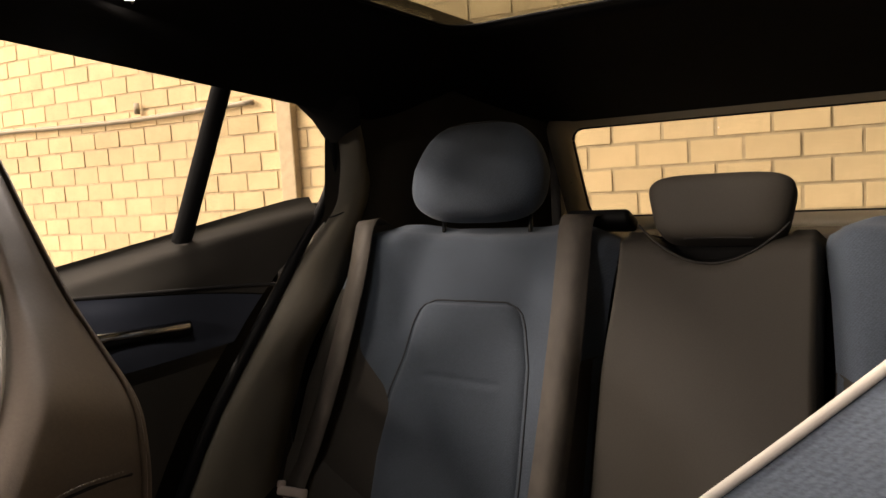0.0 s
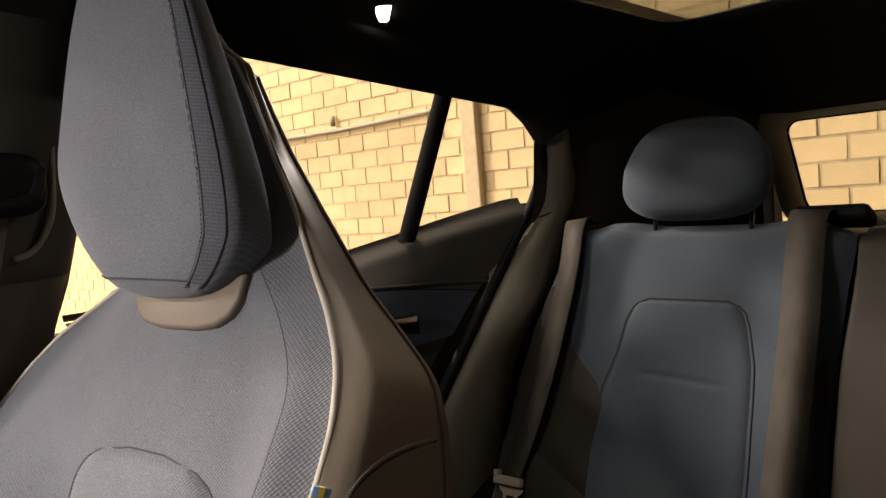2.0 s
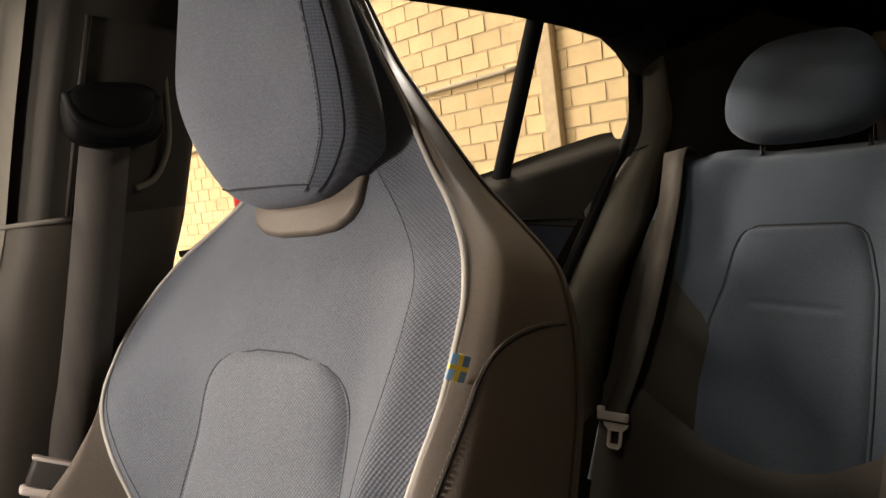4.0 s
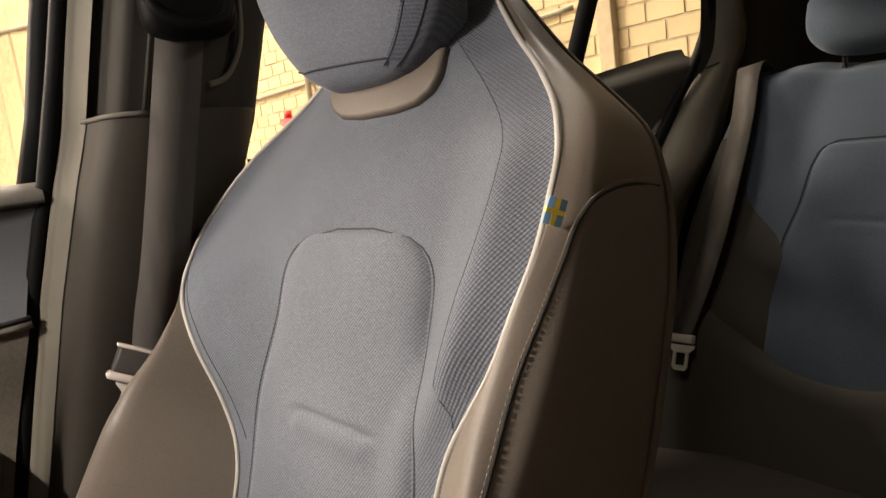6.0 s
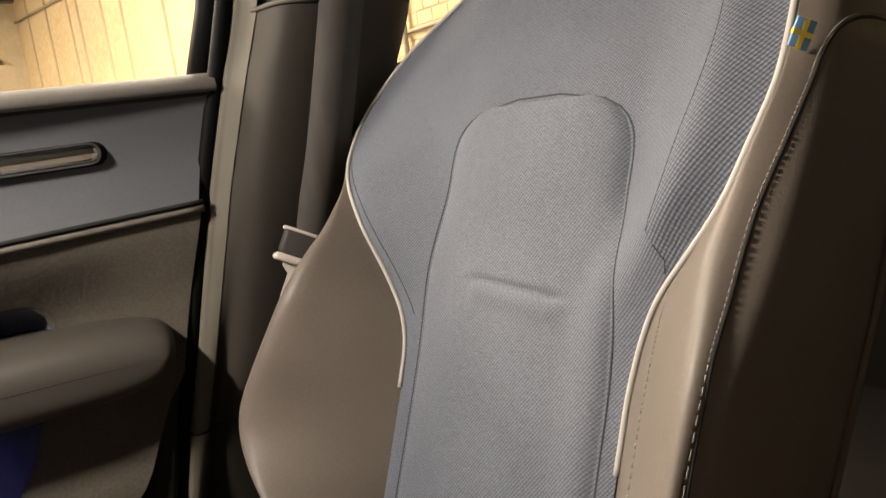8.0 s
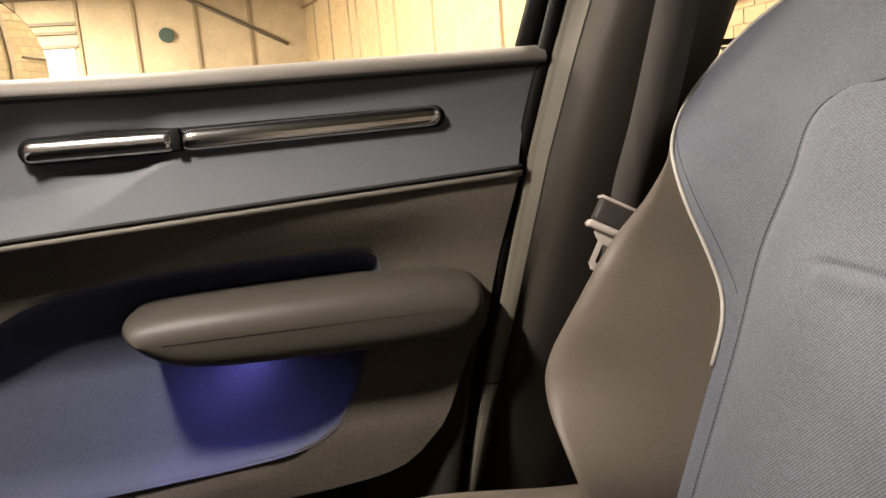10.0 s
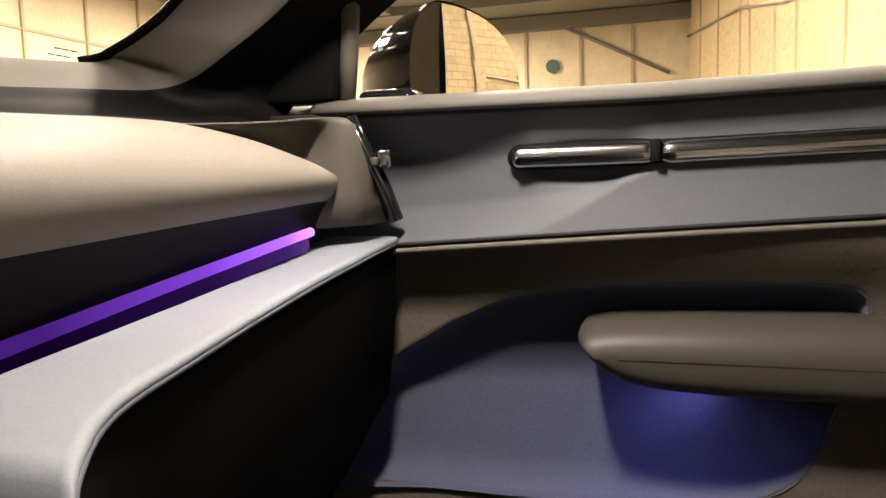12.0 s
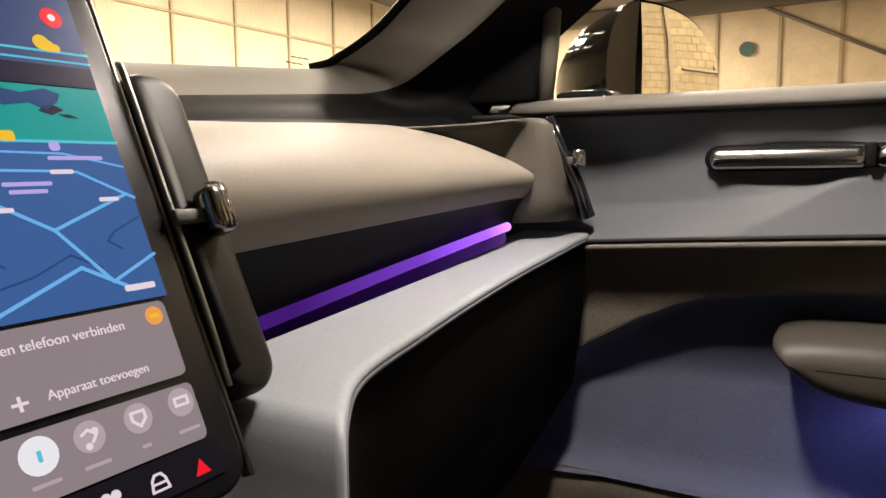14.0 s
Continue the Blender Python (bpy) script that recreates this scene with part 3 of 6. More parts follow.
    for k in (-1, 1):
        def section(v, k=k):
            a, w = smooth_table(edges[k], v)
            c, cw, o = smooth_table(crests[k], v)
            if slim:
                if k > 0:
                    c, o = min(c, max(0.224, a + 0.004)), min(o, 0.256 - 0.03 * smoothstep((-0.05 - v) / 0.3))
                o = max(o, c + 0.008)
                c, o = min(c, a + 0.003), min(o, a + 0.010)
            wb = smooth_table(WELT, v)[0]
            d = cw - wb
            pts = [(a, w - 0.002), ((a + c) / 2, (w + cw) / 2 + 0.006 * min(1, (c - a) / 0.03)), (c, cw), ((c + o) / 2 + 0.002, cw - 0.07 * d), (o, cw - 0.20 * d), (o + 0.003, cw - 0.60 * d), (o, wb + 0.004), (o - 0.008, wb - 0.008), (o * 0.55, wb - 0.020), (0, wb - 0.026)]
            return [P(k * p.x, v, p.y) for p in spline([(x, y, 0) for x, y in pts], 46)]
        count = 80 if slim else 260
        rows = [section(V0 - 0.03 + (V1 + 0.03 - V0) * j / count) for j in range(count + 1)]
        part("bolster", rows_sheet(rows), TAUPE, seat, "taupe leather side and back")
        pip = []
        for j in range(101):
            v = -0.175 + (V1 + 0.175) * j / 100
            a, w = smooth_table(edges[k], v)
            pip.append(P(k * (a + 0.0005), v, w + 0.0012))
        part("piping", tube(pip, 0.0024, 8), PIPING, seat, "cream piping")
        if k < 0:
            continue

        # seams on the side
        def on_side(v, f, lift=0.0006):
            row = section(v)
            x = f * (len(row) - 1)
            i = min(int(x), len(row) - 2)
            p = row[i].lerp(row[i + 1], x - i)
            return p + Vector((k * side * lift, 0, lift))

        def on_flank(v, w):
            row = section(v)[10:32]
            for p, q in zip(row, row[1:]):
                if q.z <= w:
                    return p.lerp(q, min(1.0, max(0.0, (p.z - w) / max(1e-6, p.z - q.z)))) - Vector((k * side * 0.0004, 0, 0))
            return row[-1]

        line = spline([on_flank(v, w) for v, w in ((-0.36, 0.056), (-0.2, 0.080), (-0.093, 0.076), (-0.049, 0.066), (0.004, 0.055), (0.048, 0.043), (0.081, 0.033), (0.099, 0.026), (0.116, 0.015), (0.130, -0.007), (0.139, -0.034), (0.145, -0.068))], 121)
        part("side_seam", tube(line, 0.0012, 5), SEAM, seat)
        dashes = []
        for i in range(0, 118):
            a_, b_ = line[i].lerp(line[i + 1], 0.12), line[i].lerp(line[i + 1], 0.78)
            off = Vector((0.0, 0.0030 * smoothstep((i - 80) / 15), 0.0036 * (1 - 0.7 * smoothstep((i - 80) / 15))))
            dashes.append(tube([a_ + off, b_ + off], 0.0006, 4))
        part("stitching", joined(*dashes), THREAD, seat, "pale grey stitches")
        line2 = spline([on_side(v, f) for v, f in ((-0.36, 0.11), (-0.2, 0.105), (-0.12, 0.10), (-0.07, 0.085), (-0.045, 0.05))], 50)
        part("stitching", joined(*[tube([line2[i].lerp(line2[i + 1], 0.15), line2[i].lerp(line2[i + 1], 0.75)], 0.001, 4) for i in range(49)]), THREAD, seat, "pale grey stitches")
        welt = []
        for j in range(81):
            v = V0 + (0.46 - V0) * j / 80
            welt.append(P(k * (smooth_table(crests[k], v)[2] + 0.001), v, smooth_table(WELT, v)[0] + 0.001))
        if not slim:
            part("edge_welt", tube(welt, 0.0022, 6), TAUPE, seat, "raised leather welt")

    # deep headrest, narrower towards its top
    def head(i, j):
        a, b = 2 * math.pi * i, math.pi * (j - 0.5)
        ca, sa, cb, sb = math.cos(a), math.sin(a), math.cos(b), math.sin(b)
        f = abs(cb) ** (2 / 3.32)
        v = math.copysign(abs(sb) ** (2 / 3.05), sb)
        u = 0.132 * f * math.copysign(abs(ca) ** (2 / 3.76), ca)
        w = 0.0415 * f * math.copysign(abs(sa) ** (2 / 3.76), sa)
        s = min(1.0, max(0.0, (v + 0.7) / 1.7))
        low = smoothstep((-0.25 - v) / 0.75)
        u *= 1 - 0.649 * s if u > 0 else 1 - 0.469 * s - 0.346 * low
        w = w * (1 - 0.708 * s) + 0.0367 * s + 0.034 * v
        c, t = math.cos(-0.124), math.sin(-0.124)
        return Vector((uc + X * (-0.0297 + u * c - w * t), 0.3967 + 0.1616 * v, 0.034 + u * t + w * c))

    bm = grid(head, 96, 56, True)
    bmesh.ops.remove_doubles(bm, verts=bm.verts, dist=1e-5)
    headrest = part("headrest", bm, KNIT_HEAD, seat)
    A, B = 0.146, 0.088

    def lifted(i, j, d=0.0010):
        p, n = head(i, j), (head(i + 0.002, j) - head(i - 0.002, j)).cross(head(i, j + 0.004) - head(i, j - 0.004))
        return p + n.normalized() * -d * side

    part("headrest_band", grid(lambda i, j: lifted(B + (A - B) * i, 0.14 + 0.80 * j), 10, 50), KNIT_BAND, headrest, "coarse ribbed band along the front corner")
    part("headrest_side", grid(lambda i, j: lifted(-0.14 + (B + 0.14) * i, 0.10 + 0.85 * j, 0.0006), 24, 50), KNIT_FLANK, headrest, "darker knit side of the headrest")
    for i0 in (A, B):
        part("headrest_seam", tube([lifted(i0, 0.12 + 0.83 * j / 50) for j in range(51)], 0.0007, 5), GROOVE, headrest)
    part("headrest_seam", tube([lifted(A + (0.42 - A) * i / 40, 0.150 + 0.02 * smoothstep((i - 30) / 10)) for i in range(41)], 0.0009, 5), GROOVE, headrest)
    part("stitching", joined(*[tube([lifted(A + 0.006, 0.16 + 0.01 * j, 0.0012), lifted(A + 0.006, 0.166 + 0.01 * j, 0.0012)], 0.0005, 4) for j in range(70)]), GROOVE, headrest, "dark blue stitches")
    neck = [(-0.078, 0.050), (-0.076, 0.026), (-0.068, 0.013), (-0.052, 0.004), (-0.025, 0.0), (0.025, 0.0), (0.052, 0.004), (0.068, 0.013), (0.076, 0.026), (0.078, 0.050)]
    part("neck_plate", moved(prism(neck, -0.012, 0.0, "z", 0.004, 3), Matrix.Translation(P(-0.007, 0.2085, -0.003)) @ pose(0, 0, 0, -4, 0, 0)), TAUPE, seat, "taupe leather plate below the headrest")

    # seat base
    def cushion(i, j):
        y = -0.60 + 0.56 * j
        u = 0.27 * (2 * i - 1)
        s = abs(u) / 0.27
        z = -0.372 + 0.055 * smoothstep((s - 0.5) / 0.3) - 0.10 * smoothstep((s - 0.86) / 0.14) + 0.05 * (1 - j) - 0.12 * smoothstep((0.10 - j) / 0.10) + 0.014 * smoothstep((s - 0.5) / 0.3) * smoothstep((0.8 - j) / 0.35)
        return Vector((uc + u, y, z))

    inv = m.inverted() @ Matrix.Translation(m.translation) @ pose(0, 0, 0, 0, 0, 8.0 * side)
    part("cushion", moved(grid(cushion, 40, 30), inv), TAUPE, seat, "taupe leather seat cushion")
    part("cushion_insert", moved(grid(lambda i, j: cushion(0.26 + 0.48 * i, 0.02 + 0.96 * j) + Vector((0, 0, 0.006)), 20, 30), inv), KNIT_INSERT, seat, "paler knit insert of the cushion")
    for k in (0.24, 0.76):
        part("cushion_piping", moved(tube([cushion(k, 0.12 + 0.86 * j / 30) + Vector((0, 0, 0.004)) for j in range(31)], 0.003, 6), inv), PIPING, seat, "cream piping")
    part("seat_base", moved(box(-0.24, 0.24, -0.56, 0.06, -0.68, -0.34, 0.02), inv), BLACK, seat)
    return seat


seat_m = frame_matrix((-0.515, 0.155, 1.10), 8.0, 19.5)
passenger = front_seat("passenger_seat", seat_m, 1, "grey-blue knit front seat with cream piping and taupe leather sides")
# woven flag tag sewn into the piping
tag = Matrix.Translation((0.2485, 0.107, 0.0400)) @ pose(0, 0, 0, 0, 62, -14) @ Matrix.Scale(0.72, 4)
flag = part("flag_tag", moved(box(-0.0085, 0.0085, -0.0115, 0.0115, -0.0012, 0.0012, 0.0004), tag), plain("flag_blue", (0.20, 0.38, 0.60), 0.7), passenger, "small blue woven tag with a yellow cross")
part("cross", joined(moved(box(-0.0087, 0.0087, -0.0020, 0.0020, -0.0016, 0.0016), tag @ pose(0, 0.0, 0)), moved(box(-0.0022, 0.0022, -0.0117, 0.0117, -0.0015, 0.0015), tag @ pose(0.0, 0, 0))), plain("flag_yellow", (0.90, 0.68, 0.08), 0.7), flag, "yellow cross", False)

driver = front_seat("driver_seat", frame_matrix((0.251, 0.126, 1.102), -15.0, 38.0), -1, "grey-blue knit driver's seat with cream piping and taupe leather sides", True)

# ---------------------------------------------------------------- rear seats
rear_m = frame_matrix((-0.445, 1.05, 1.12), 0.0, 22.0)


def rear_back(name, m, mirror, label):
    """An outer section of the rear bench: blue cloth wings, a padded insert, dark leather foot."""
    seat = empty(name, m, label, "seat", "outer rear seats")
    X = -1 if mirror else 1
    OUT = [(-0.40, -0.35, 0.23), (-0.10, -0.325, 0.228), (0.0, -0.305, 0.226), (0.10, -0.275, 0.232), (0.17, -0.25, 0.240), (0.20, -0.225, 0.235), (0.216, -0.19, 0.20)]
    INS = [(-0.40, -0.150, 0.128), (-0.20, -0.152, 0.128), (-0.09, -0.137, 0.125), (-0.03, -0.118, 0.122), (0.03, -0.108, 0.108), (0.055, -0.098, 0.098), (0.067, -0.086, 0.084), (0.073, -0.065, 0.065)]

    def base(u, v):
        l, r = lerp_table(OUT, v)
        s = 2 * (u - l) / (r - l) - 1
        w = 0.030 * smoothstep((-0.35 - s) / 0.35) + 0.018 * smoothstep((s - 0.45) / 0.35)
        w -= 0.05 * smoothstep((abs(s) - 0.86) / 0.14) ** 2
        w -= 0.045 * smoothstep((v - 0.165) / 0.052) ** 2
        return w

    def P(u, v, w):
        return Vector((X * u, v, w))

    def face(i, j):
        v = -0.40 + 0.616 * j
        l, r = lerp_table(OUT, v)
        u = l + (r - l) * i
        return P(u, v, base(u, v))

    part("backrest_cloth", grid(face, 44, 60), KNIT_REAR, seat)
    FOOT = [(-0.40, -0.10), (-0.20, -0.125), (-0.11, -0.134), (-0.085, -0.148), (-0.06, -0.172), (-0.03, -0.196), (0.03, -0.204), (0.06, -0.215), (0.085, -0.25)]

    def foot(i, j):
        v = -0.40 + 0.48 * j
        l = lerp_table(OUT, v)[0]
        u = l + (lerp_table(FOOT, v)[0] - l) * i
        return P(u, v, base(u, v) + 0.002)

    part("bolster", grid(foot, 14, 50), DARK_HIDE, seat, "charcoal leather bolster")
    FOOT2 = [(-0.40, 0.150), (-0.10, 0.155), (-0.06, 0.165), (-0.03, 0.19), (0.0, 0.224)]
    part("bolster", grid(lambda i, j: P((u := (lerp_table(FOOT2, v := -0.40 + 0.40 * j)[0] + (lerp_table(OUT, v)[1] - lerp_table(FOOT2, v)[0]) * i)), v, base(u, v) + 0.002), 10, 40), DARK_HIDE, seat, "charcoal leather bolster")

    def insert(i, j):
        v = -0.40 + 0.472 * j
        l, r = lerp_table(INS, v)
        s = 2 * i - 1
        u = (l + r) / 2 + s * (r - l) / 2
        e = max(abs(s) ** 10, smoothstep((v - 0.056) / 0.016) ** 2)
        w = base(u, v) + 0.009 - 0.014 * e
        v0 = -0.058 - 0.05 * (u + 0.067)
        f = smoothstep((0.078 - abs(u - 0.006)) / 0.02)
        w -= 0.65 * f * (0.0065 * math.exp(-((v - v0) / 0.0045) ** 2) - 0.003 * math.exp(-((v - v0 + 0.011) / 0.010) ** 2))
        return P(u, v, w)

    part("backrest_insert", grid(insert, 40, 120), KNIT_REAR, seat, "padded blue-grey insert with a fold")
    rim = [insert(0, j / 50) for j in range(51)] + [insert(i / 16, 1) for i in range(1, 16)] + [insert(1, 1 - j / 50) for j in range(51)]
    part("insert_groove", tube([p + Vector((0, 0, 0.005)) for p in rim], 0.0016, 6), plain("night_groove", (0.016, 0.019, 0.024), 0.9), seat)
    part("back_shell", moved(box(-0.25, 0.225, -0.60, 0.17, -0.12, -0.045, 0.02), Matrix.Diagonal((X, 1, 1, 1))), BLACK, seat)

    def low(i, j):
        u = -0.30 + 0.53 * i
        top = -0.308 + 0.030 * ((u + 0.012) / 0.13) ** 2
        v = -0.52 + (min(top, -0.20) + 0.52) * j
        return P(u, v, base(u, max(v, -0.4)) + 0.016 - 0.010 * smoothstep((j - 0.9) / 0.1))

    part("seat_foot", grid(low, 30, 12), DARK_HIDE, seat, "charcoal leather foot of the seat back")

    def head(i, j):
        a, b = 2 * math.pi * i, math.pi * (j - 0.5)
        ca, sa, cb, sb = math.cos(a), math.sin(a), math.cos(b), math.sin(b)
        f = abs(cb) ** (2 / 3.5)
        v = 0.089 * math.copysign(abs(sb) ** (2 / 3.4), sb)
        u = (0.130 - 0.34 * max(0, v)) * f * math.copysign(abs(ca) ** (2 / 3.2), ca)
        w = 0.05 * f * math.copysign(abs(sa) ** (2 / 2.8), sa)
        return P(-0.014 + u, 0.306 + v, 0.0 + w)

    bm = grid(head, 56, 32, True)
    bmesh.ops.remove_doubles(bm, verts=bm.verts, dist=1e-5)
    h = part("headrest", bm, KNIT_REAR, seat)
    part("headrest_seam", tube([head(0.10 + 0.30 * i / 30, 0.80) for i in range(31)], 0.0012, 5), SEAM, h)
    for u in (-0.09, 0.082):
        part("headrest_post", tube([P(u, 0.17, -0.040), P(u, 0.25, -0.020)], 0.004, 10), GLOSS_BLACK, seat, "dark headrest post")
        part("post_collar", tube([P(u, 0.180, -0.040), P(u, 0.199, -0.035)], 0.012, 12), BLACK, seat)
    return seat


rear_back("rear_bucket_seat", rear_m, False, "dark blue knit rear seat back with a shaped headrest")
rear_back("rear_bucket_seat", rear_m @ pose(0.385 * 2, 0, 0), True, "dark blue knit rear seat back with a shaped headrest")

mid = empty("middle_rear_seat", rear_m, "charcoal leather middle rear seat back with a low headrest", "seat")


def mid_face(i, j):
    v = -0.40 + 0.60 * j
    l, r = 0.228 + 0.014 * smoothstep((v + 0.05) / 0.2), 0.530
    u = l + (r - l) * i
    s = 2 * i - 1
    w = 0.012 - 0.05 * smoothstep((abs(s) - 0.9) / 0.1) ** 2 - 0.045 * smoothstep((v - 0.15) / 0.05) ** 2
    du = (u - 0.385) / 0.105
    w -= 0.035 * smoothstep((v - (0.135 + 0.06 * du * du)) / 0.02) * smoothstep((1.15 - abs(du)) / 0.15)
    return Vector((u, v, w))


part("backrest", grid(mid_face, 50, 70), DARK_HIDE, mid)
part("recess_seam", tube([Vector((0.385 + 0.105 * s, 0.138 + 0.06 * s * s, 0.012)) for s in [k / 12 - 1 for k in range(25)]], 0.0016, 5), SEAM, mid)

# black sheet laid in the hollow, standing for the headrest's shade
part("recess_shade", grid(lambda i, j: (lambda s: Vector((0.385 + 0.100 * s, (v := 0.140 + 0.058 * s * s + (0.062 - 0.058 * s * s) * j), mid_face((0.385 + 0.100 * s - 0.242) / 0.288, (v + 0.40) / 0.60).z + 0.003)))(2 * i - 1), 24, 8), BLACK, mid, "black sheet in the hollow, for the shade under the headrest")


def mid_head(i, j):
    a, b = 2 * math.pi * i, math.pi * (j - 0.5)
    ca, sa, cb, sb = math.cos(a), math.sin(a), math.cos(b), math.sin(b)
    f = abs(cb) ** (2 / 5.0)
    v = 0.047 * math.copysign(abs(sb) ** (2 / 4.4), sb)
    u = (0.098 + 0.22 * v) * f * math.copysign(abs(ca) ** (2 / 4.0), ca)
    w = 0.042 * f * math.copysign(abs(sa) ** (2 / 4.0), sa)
    return Vector((0.394 + u, 0.223 + v, w - 0.010 + 0.25 * v))


bm = grid(mid_head, 56, 28, True)
bmesh.ops.remove_doubles(bm, verts=bm.verts, dist=1e-5)
mh = part("headrest", bm, DARK_HIDE, mid, "low charcoal leather headrest")
part("headrest_seam", tube([mid_head(0.14 + 0.22 * i / 30, 0.12) + Vector((0, 0, 0.0006)) for i in range(31)], 0.0012, 5), SEAM, mh)

part("back_shell", box(0.23, 0.53, -0.60, 0.15, -0.12, -0.05, 0.02), BLACK, mid)

bench = empty("rear_bench", Matrix.Identity(4), "charcoal leather rear bench cushion", "seat")


def bench_top(i, j):
    x = -0.76 + 1.42 * i
    y = 0.42 + 0.50 * j
    n = abs(((x + 0.75) / 0.47) % 1 - 0.5) * 2
    z = 0.735 - 0.05 * j + 0.012 * (1 - n ** 6) - 0.12 * smoothstep((0.14 - j) / 0.14) ** 2
    return Vector((x, y, z))


# bench leather darker than the charcoal hide, shade put into its colour
part("cushion", grid(bench_top, 80, 30), hide("bench_leather_shaded", (0.018, 0.015, 0.012), 0.65, 0.12), bench)
part("bench_base", box(-0.76, 0.66, 0.44, 1.0, 0.4, 0.66, 0.02), BLACK, bench)
# ---------------------------------------------------------------- the car's shell
CX = -0.10


def glass_x(y, z):
    """Where the side glass stands."""
    return -0.930 + 0.11 * max(0.0, y + 0.1) ** 2 + 0.265 * (z - 1.33)


WIN_TOP = [(-0.45, 1.60), (-0.2, 1.625), (0.1, 1.632), (0.35, 1.625), (0.543, 1.613), (0.686, 1.600), (0.856, 1.581), (0.95, 1.563), (1.02, 1.545), (1.055, 1.522), (1.075, 1.48)]
SILL = [(-0.95, 1.272), (-0.45, 1.268), (0.0, 1.274), (0.30, 1.272), (0.624, 1.292), (0.806, 1.327), (0.95, 1.354), (1.036, 1.370), (1.065, 1.374)]


def win_top(y):
    return lerp_table(WIN_TOP, y)[0]


def sill(y):
    return lerp_table(SILL, y)[0]


def mirrored(bm):
    """The same on the other side of the car."""
    bm.transform(Matrix.Translation((2 * CX, 0, 0)) @ Matrix.Diagonal((-1, 1, 1, 1)))
    return bm


# headliner round the glass roof
ROOF_IN = (-0.456, 2 * CX + 0.456, -0.45, 1.103)


def roof_z(x, y):
    return 1.652 - 0.012 * ((x - CX) / 0.4) ** 2 - 0.02 * max(0, y - 0.9) ** 2 - 0.30 * max(0, y - 1.17) ** 1.15


def headliner():
    bm = bmesh.new()
    x0, x1, y0, y1 = ROOF_IN
    hole = [(x + (x0 + x1) / 2, y + (y0 + y1) / 2) for x, y in rounded(x1 - x0, y1 - y0, 0.06, 10)]
    rings = []
    n = len(hole)
    cx, cy = (x0 + x1) / 2, (y0 + y1) / 2
    for f, dz in ((0.0, 0.003), (0.0, 0.0), (0.15, -0.001), (0.4, 0), (0.7, 0), (1.0, 0)):
        ring = []
        for hx, hy in hole:
            dx, dy = hx - cx, hy - cy
            k = min(0.64 / max(abs(dx), 1e-6), (1.62 - cy if dy > 0 else cy + 0.62) / max(abs(dy), 1e-6))
            ox, oy = cx + dx * k, cy + dy * k
            x, y = hx + (ox - hx) * f, hy + (oy - hy) * f
            ring.append(bm.verts.new((x, y, roof_z(x, y) + dz)))
        rings.append(ring)
    for a, b in zip(rings, rings[1:]):
        for i in range(n):
            bm.faces.new((a[i], a[(i + 1) % n], b[(i + 1) % n], b[i]))
    return bm


tagged(part("ceiling_lining", headliner(), LINER), "black cloth roof lining round a glass roof", "headliner", kind="structure")
x0, x1, y0, y1 = ROOF_IN
roofpane = part("roof_window", box(x0 - 0.085, x1 + 0.085, y0 - 0.03, 1.48, 1.673, 1.678), ROOF_GLASS, None, "", False)
tagged(roofpane, "tinted panoramic glass roof above the cabin", "glass roof", kind="structure")
roofpane.visible_shadow = False
part("roof_gasket", tube([(x + (x0 + x1) / 2, y + (y0 + y1) / 2, roof_z(x + (x0 + x1) / 2, y + (y0 + y1) / 2) + 0.001) for x, y in rounded(x1 - x0, y1 - y0, 0.06, 10) + [rounded(x1 - x0, y1 - y0, 0.06, 10)[0]]], 0.0028, 6), BLACK, roofpane)


def side_rail():
    rows = []
    for k in range(41):
        y = -0.45 + 1.545 * k / 40
        zt = win_top(y)
        xt = glass_x(y, zt)
        xi = CX - 0.50
        rows.append([Vector((xt - 0.012, y, zt + 0.0)), Vector((xt + 0.010, y, zt - 0.004)), Vector((xt + 0.03, y, zt + 0.008)), Vector((xt + 0.07, y, zt + 0.024)), Vector((xi - 0.06, y, max(zt + 0.03, roof_z(xi - 0.06, y) - 0.004))), Vector((xi, y, roof_z(xi, y) - 0.002))])
    return rows_sheet(rows)


tagged(part("roof_rail", side_rail(), LINER), "black roof rail lining above the side windows", "roof rail", kind="structure")
tagged(part("roof_rail", mirrored(side_rail()), LINER), "black roof rail lining above the side windows", "roof rail", kind="structure")


# rear quarter between the side window and the rear window
def quarter():
    rows = []
    for k in range(25):
        s = k / 24
        p = spline([(-0.745, 1.085, 0), (-0.735, 1.16, 0), (-0.70, 1.30, 0), (-0.61, 1.47, 0), (-0.50, 1.60, 0)], 25)[k]
        row = []
        for j in range(19):
            z = 0.75 + 0.88 * j / 18
            x = p.x - 0.10 * (1.45 - z) * (1 - s) + 0.0
            if z > 1.5:
                x += (z - 1.5) * 0.9 * (1 - 0.5 * s)
            row.append(Vector((x, p.y, z)))
        rows.append(row)
    return rows_sheet(rows)


tagged(part("rear_quarter_lining", quarter(), QUARTER), "black rear pillar lining beside the back window", "pillar", kind="structure")
tagged(part("rear_quarter_lining", mirrored(quarter()), QUARTER), "black rear pillar lining beside the back window", "pillar", kind="structure")


